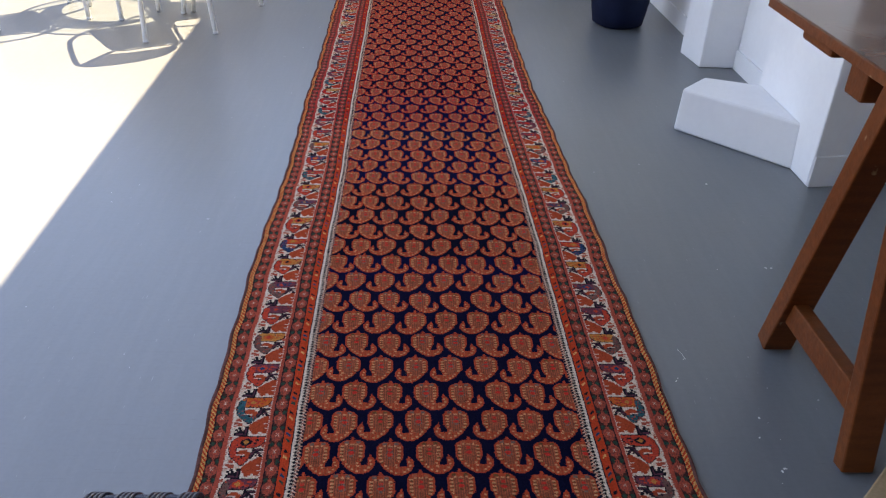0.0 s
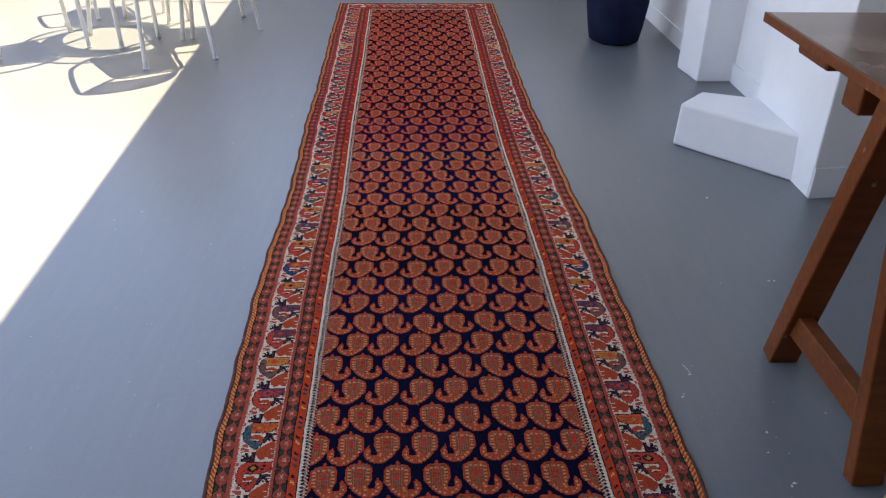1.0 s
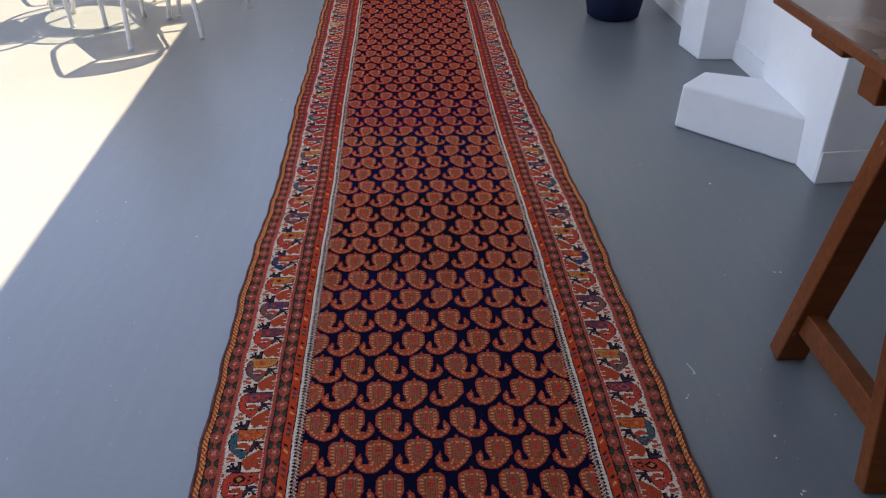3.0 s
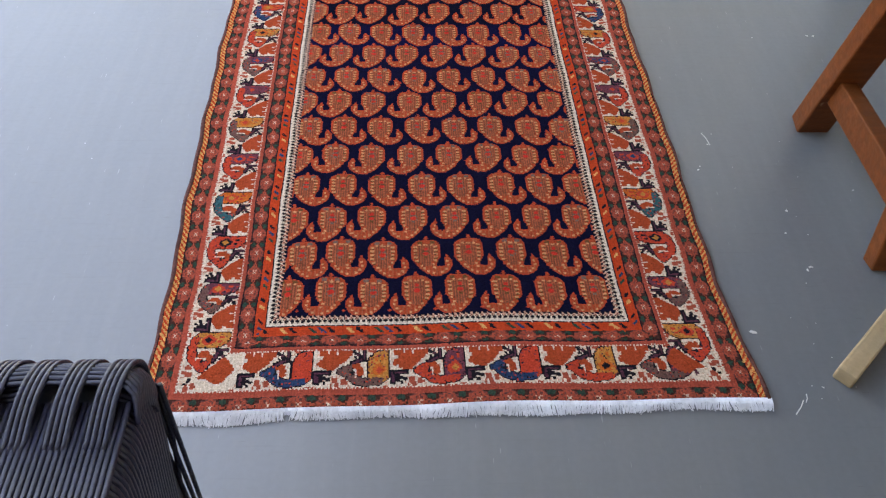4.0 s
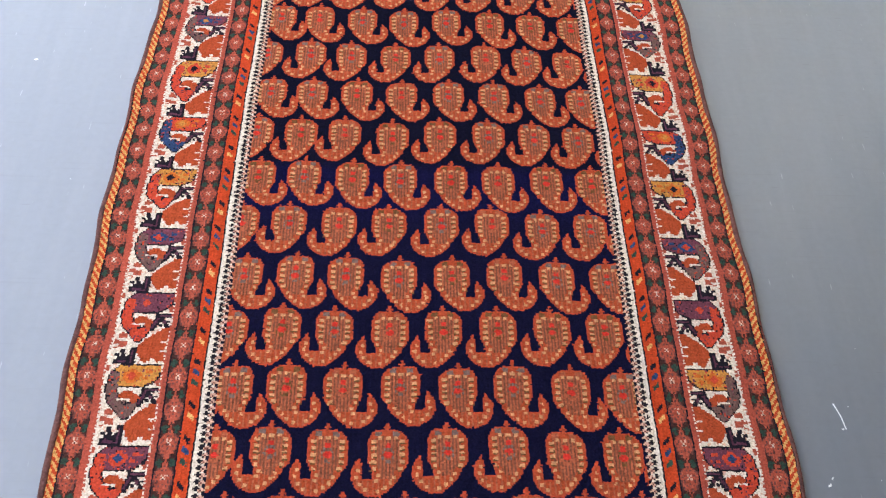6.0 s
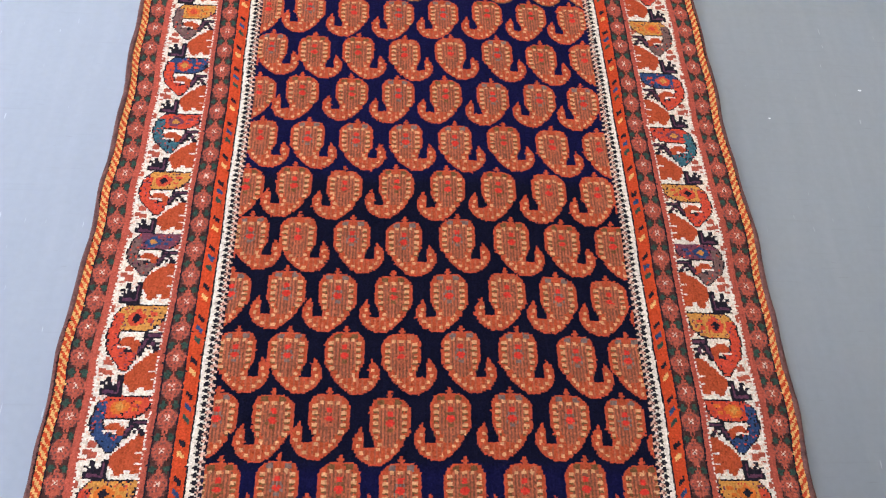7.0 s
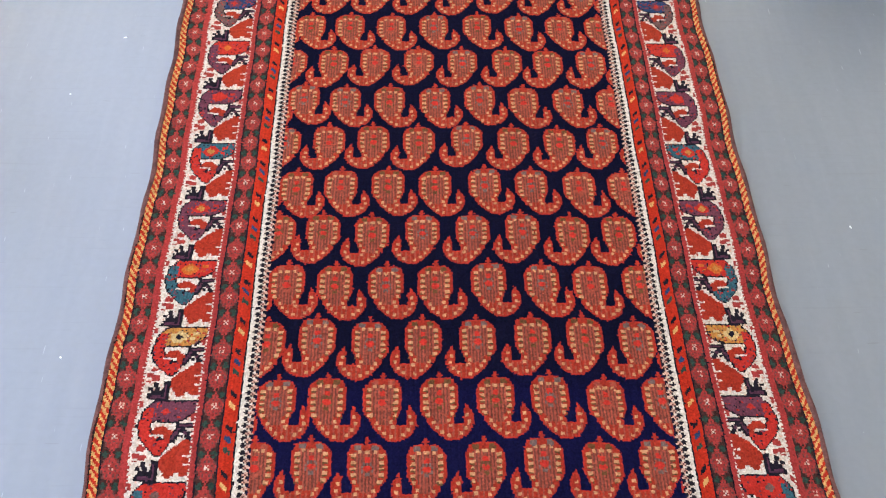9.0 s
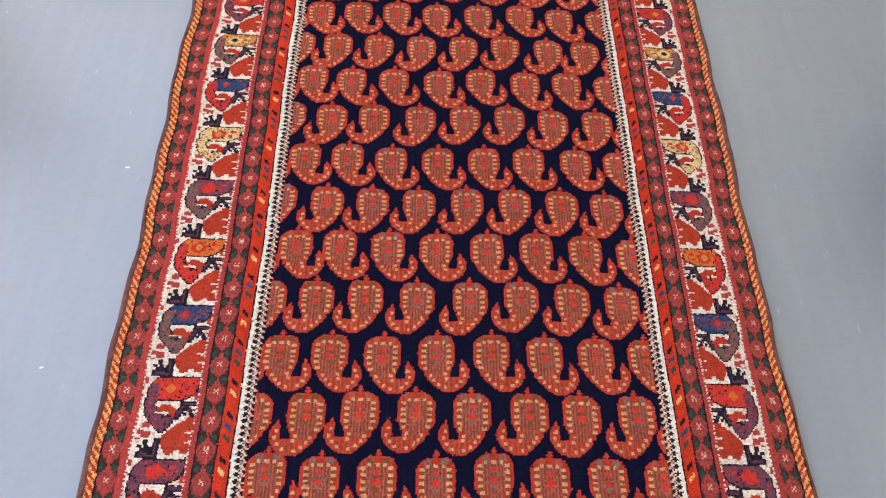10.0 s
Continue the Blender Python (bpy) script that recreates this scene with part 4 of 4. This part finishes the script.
def bottle():
    t = thing("plastic_bottle", (1.315, 5.80, 0.118), "dark plastic bottle with a white cap beside the pails", "bottle")
    part("body", lathe([(0, 0), (0.034, 0), (0.038, 0.01), (0.038, 0.17), (0.018, 0.20), (0.018, 0.21), (0, 0.21)], 24), DARK_PLASTIC, t, "", True)
    part("cap", lathe([(0, 0.235), (0.019, 0.235), (0.021, 0.21), (0, 0.21)], 20), WHITE_PLASTIC, t, "white cap", True)


def plastic_table():
    t = thing("plastic_table", (0.17, 5.46, 0), "white moulded plastic garden table in the utility corner", "table")
    part("tabletop", block(-0.40, -0.06, 0.50, 0.075, 0.30, 0.53, 0.012), WHITE_PLASTIC, t)
    part("apron", block(-0.36, -0.035, 0.465, 0.05, -0.02, 0.50, 0.004), WHITE_PLASTIC, t)
    for x, y in ((0.0, 0.0), (-0.33, 0.0), (-0.33, 0.25), (0.022, 0.25)):
        bm = block(x - 0.027, y - 0.027, 0, x + 0.027, y + 0.027, 0.50, 0.006)
        for v in bm.verts:
            if v.co.z > 0.3:
                v.co.x = x + (v.co.x - x) * 1.45
                v.co.y = y + (v.co.y - y) * 1.3
        part("leg", bm, WHITE_PLASTIC, t)


def broom_pole():
    t = thing("broom_pole", (0.60, 6.35, 0.125), "thin teal painted pole leaning against the wall", "pole")
    part("pole", tube(bmesh.new(), [(0.01, 0, 0.0), (-0.60, 0.09, 0.95)], 0.011, 10), TEAL_METAL, t, "", True)


def wall_shelf():
    t = thing("low_bench", (0.02, 6.3, 0), "low white wooden bench against the wall", "bench")
    part("seat", block(-0.28, -0.10, 0.26, 0.16, 0.16, 0.29, 0.006), WHITE_PLASTIC, t)
    part("front", block(-0.28, -0.10, 0.03, 0.14, -0.08, 0.20, 0.004), WHITE_PLASTIC, t)
    for x in (-0.25, 0.12):
        part("leg", block(x, -0.075, 0, x + 0.03, 0.13, 0.258, 0.004), WHITE_PLASTIC, t)


white_drum()
stacked_pails()
bottle()
plastic_table()
broom_pole()
wall_shelf()


def leaning_board():
    t = thing("wooden_board", (-3.165, 5.40, 0), "narrow orange-brown wooden board leaning against the parapet", "board")
    part("board", beam((0, -0.12, 0.0), (0.0, 0.045, 0.85), 0.10, 0.02, 0.003), RAW_WOOD, t)


leaning_board()


# ---- woven rope armchair beside the camera's start ----
def rope_armchair():
    t = thing("rope_armchair", (-0.66, -0.62, 0.006), "slate-blue woven rope armchair beside the rug", "armchair")

    def arm(cx):
        core = block(cx - 0.060, -0.30, 0.30, cx + 0.060, 0.305, 0.605, 0.022)
        for v in core.verts:
            if v.co.z < 0.45:
                v.co.x = cx + (v.co.x - cx) * 0.72
        part("arm_core", core, DARK_ROPE, t, "dark inner weave of the arm", True)
        bm = bmesh.new()
        # lengthwise strands along the top front edge
        for k in range(11):
            a = math.radians(-4 + 10 * k)
            y, z = 0.288 + 0.027 * math.cos(a), 0.584 + 0.031 * math.sin(a)
            tube(bm, smooth_line([(cx - 0.066, y - 0.03, z - 0.012), (cx - 0.054, y - 0.004, z), (cx, y, z + 0.001), (cx + 0.054, y - 0.004, z), (cx + 0.066, y - 0.03, z - 0.014)], 4), 0.0024, 6)
        # wraps over the edge, four strands each
        for g in range(4):
            for s in range(4):
                x = cx - 0.056 + g * 0.031 + s * 0.0047
                tube(bm, smooth_line([(x - 0.004, 0.225, 0.608), (x - 0.002, 0.27, 0.619), (x, 0.302, 0.6135), (x + 0.001, 0.3195, 0.592), (x + 0.002, 0.317, 0.565),
                                      (x + 0.008, 0.307, 0.52)], 4), 0.0025, 6)
        # slanting strands down the front and sides
        for k in range(30):
            x = cx - 0.064 + k * 0.0044
            tube(bm, smooth_line([(x, 0.310, 0.572), (cx + (x - cx) * 0.92 + 0.004, 0.304, 0.50), (cx + (x - cx) * 0.72 + 0.010 * (1 if k % 2 else -1), 0.298, 0.32)], 3), 0.0026, 6)
        for s in (-1, 1):
            for k in range(112):
                y = 0.29 - k * 0.0053
                tube(bm, smooth_line([(cx + s * 0.028, y + 0.012, 0.6075), (cx + s * 0.056, y + 0.008, 0.604), (cx + s * 0.0635, y, 0.57), (cx + s * 0.056, y - 0.02, 0.45),
                                      (cx + s * 0.047, y - 0.035, 0.32)], 3), 0.0027, 5)
        for k in range(24):
            x = cx - 0.056 + k * 0.0049
            tube(bm, [(x, 0.27, 0.609), (x, -0.29, 0.609)], 0.0026, 6)
        part("arm_weave", bm, SLATE_ROPE, t, "slate-blue rope strands", True)

    arm(0.312)
    arm(-0.312)
    part("seat", block(-0.25, -0.28, 0.32, 0.25, 0.27, 0.40, 0.03), SLATE_ROPE, t, "", True)
    back = bmesh.new()
    for k in range(38):
        x = -0.33 + k * 0.0178
        tube(back, smooth_line([(x, -0.30, 0.33), (x, -0.315, 0.6), (x, -0.36, 0.85)], 3), 0.0085, 6)
    part("backrest", back, SLATE_ROPE, t, "", True)
    for x in (-0.30, 0.30):
        for y in (-0.27, 0.27):
            part("leg", block(x - 0.018, y - 0.018, -0.006, x + 0.018, y + 0.018, 0.33, 0.004), DARK_PLASTIC, t)


rope_armchair()
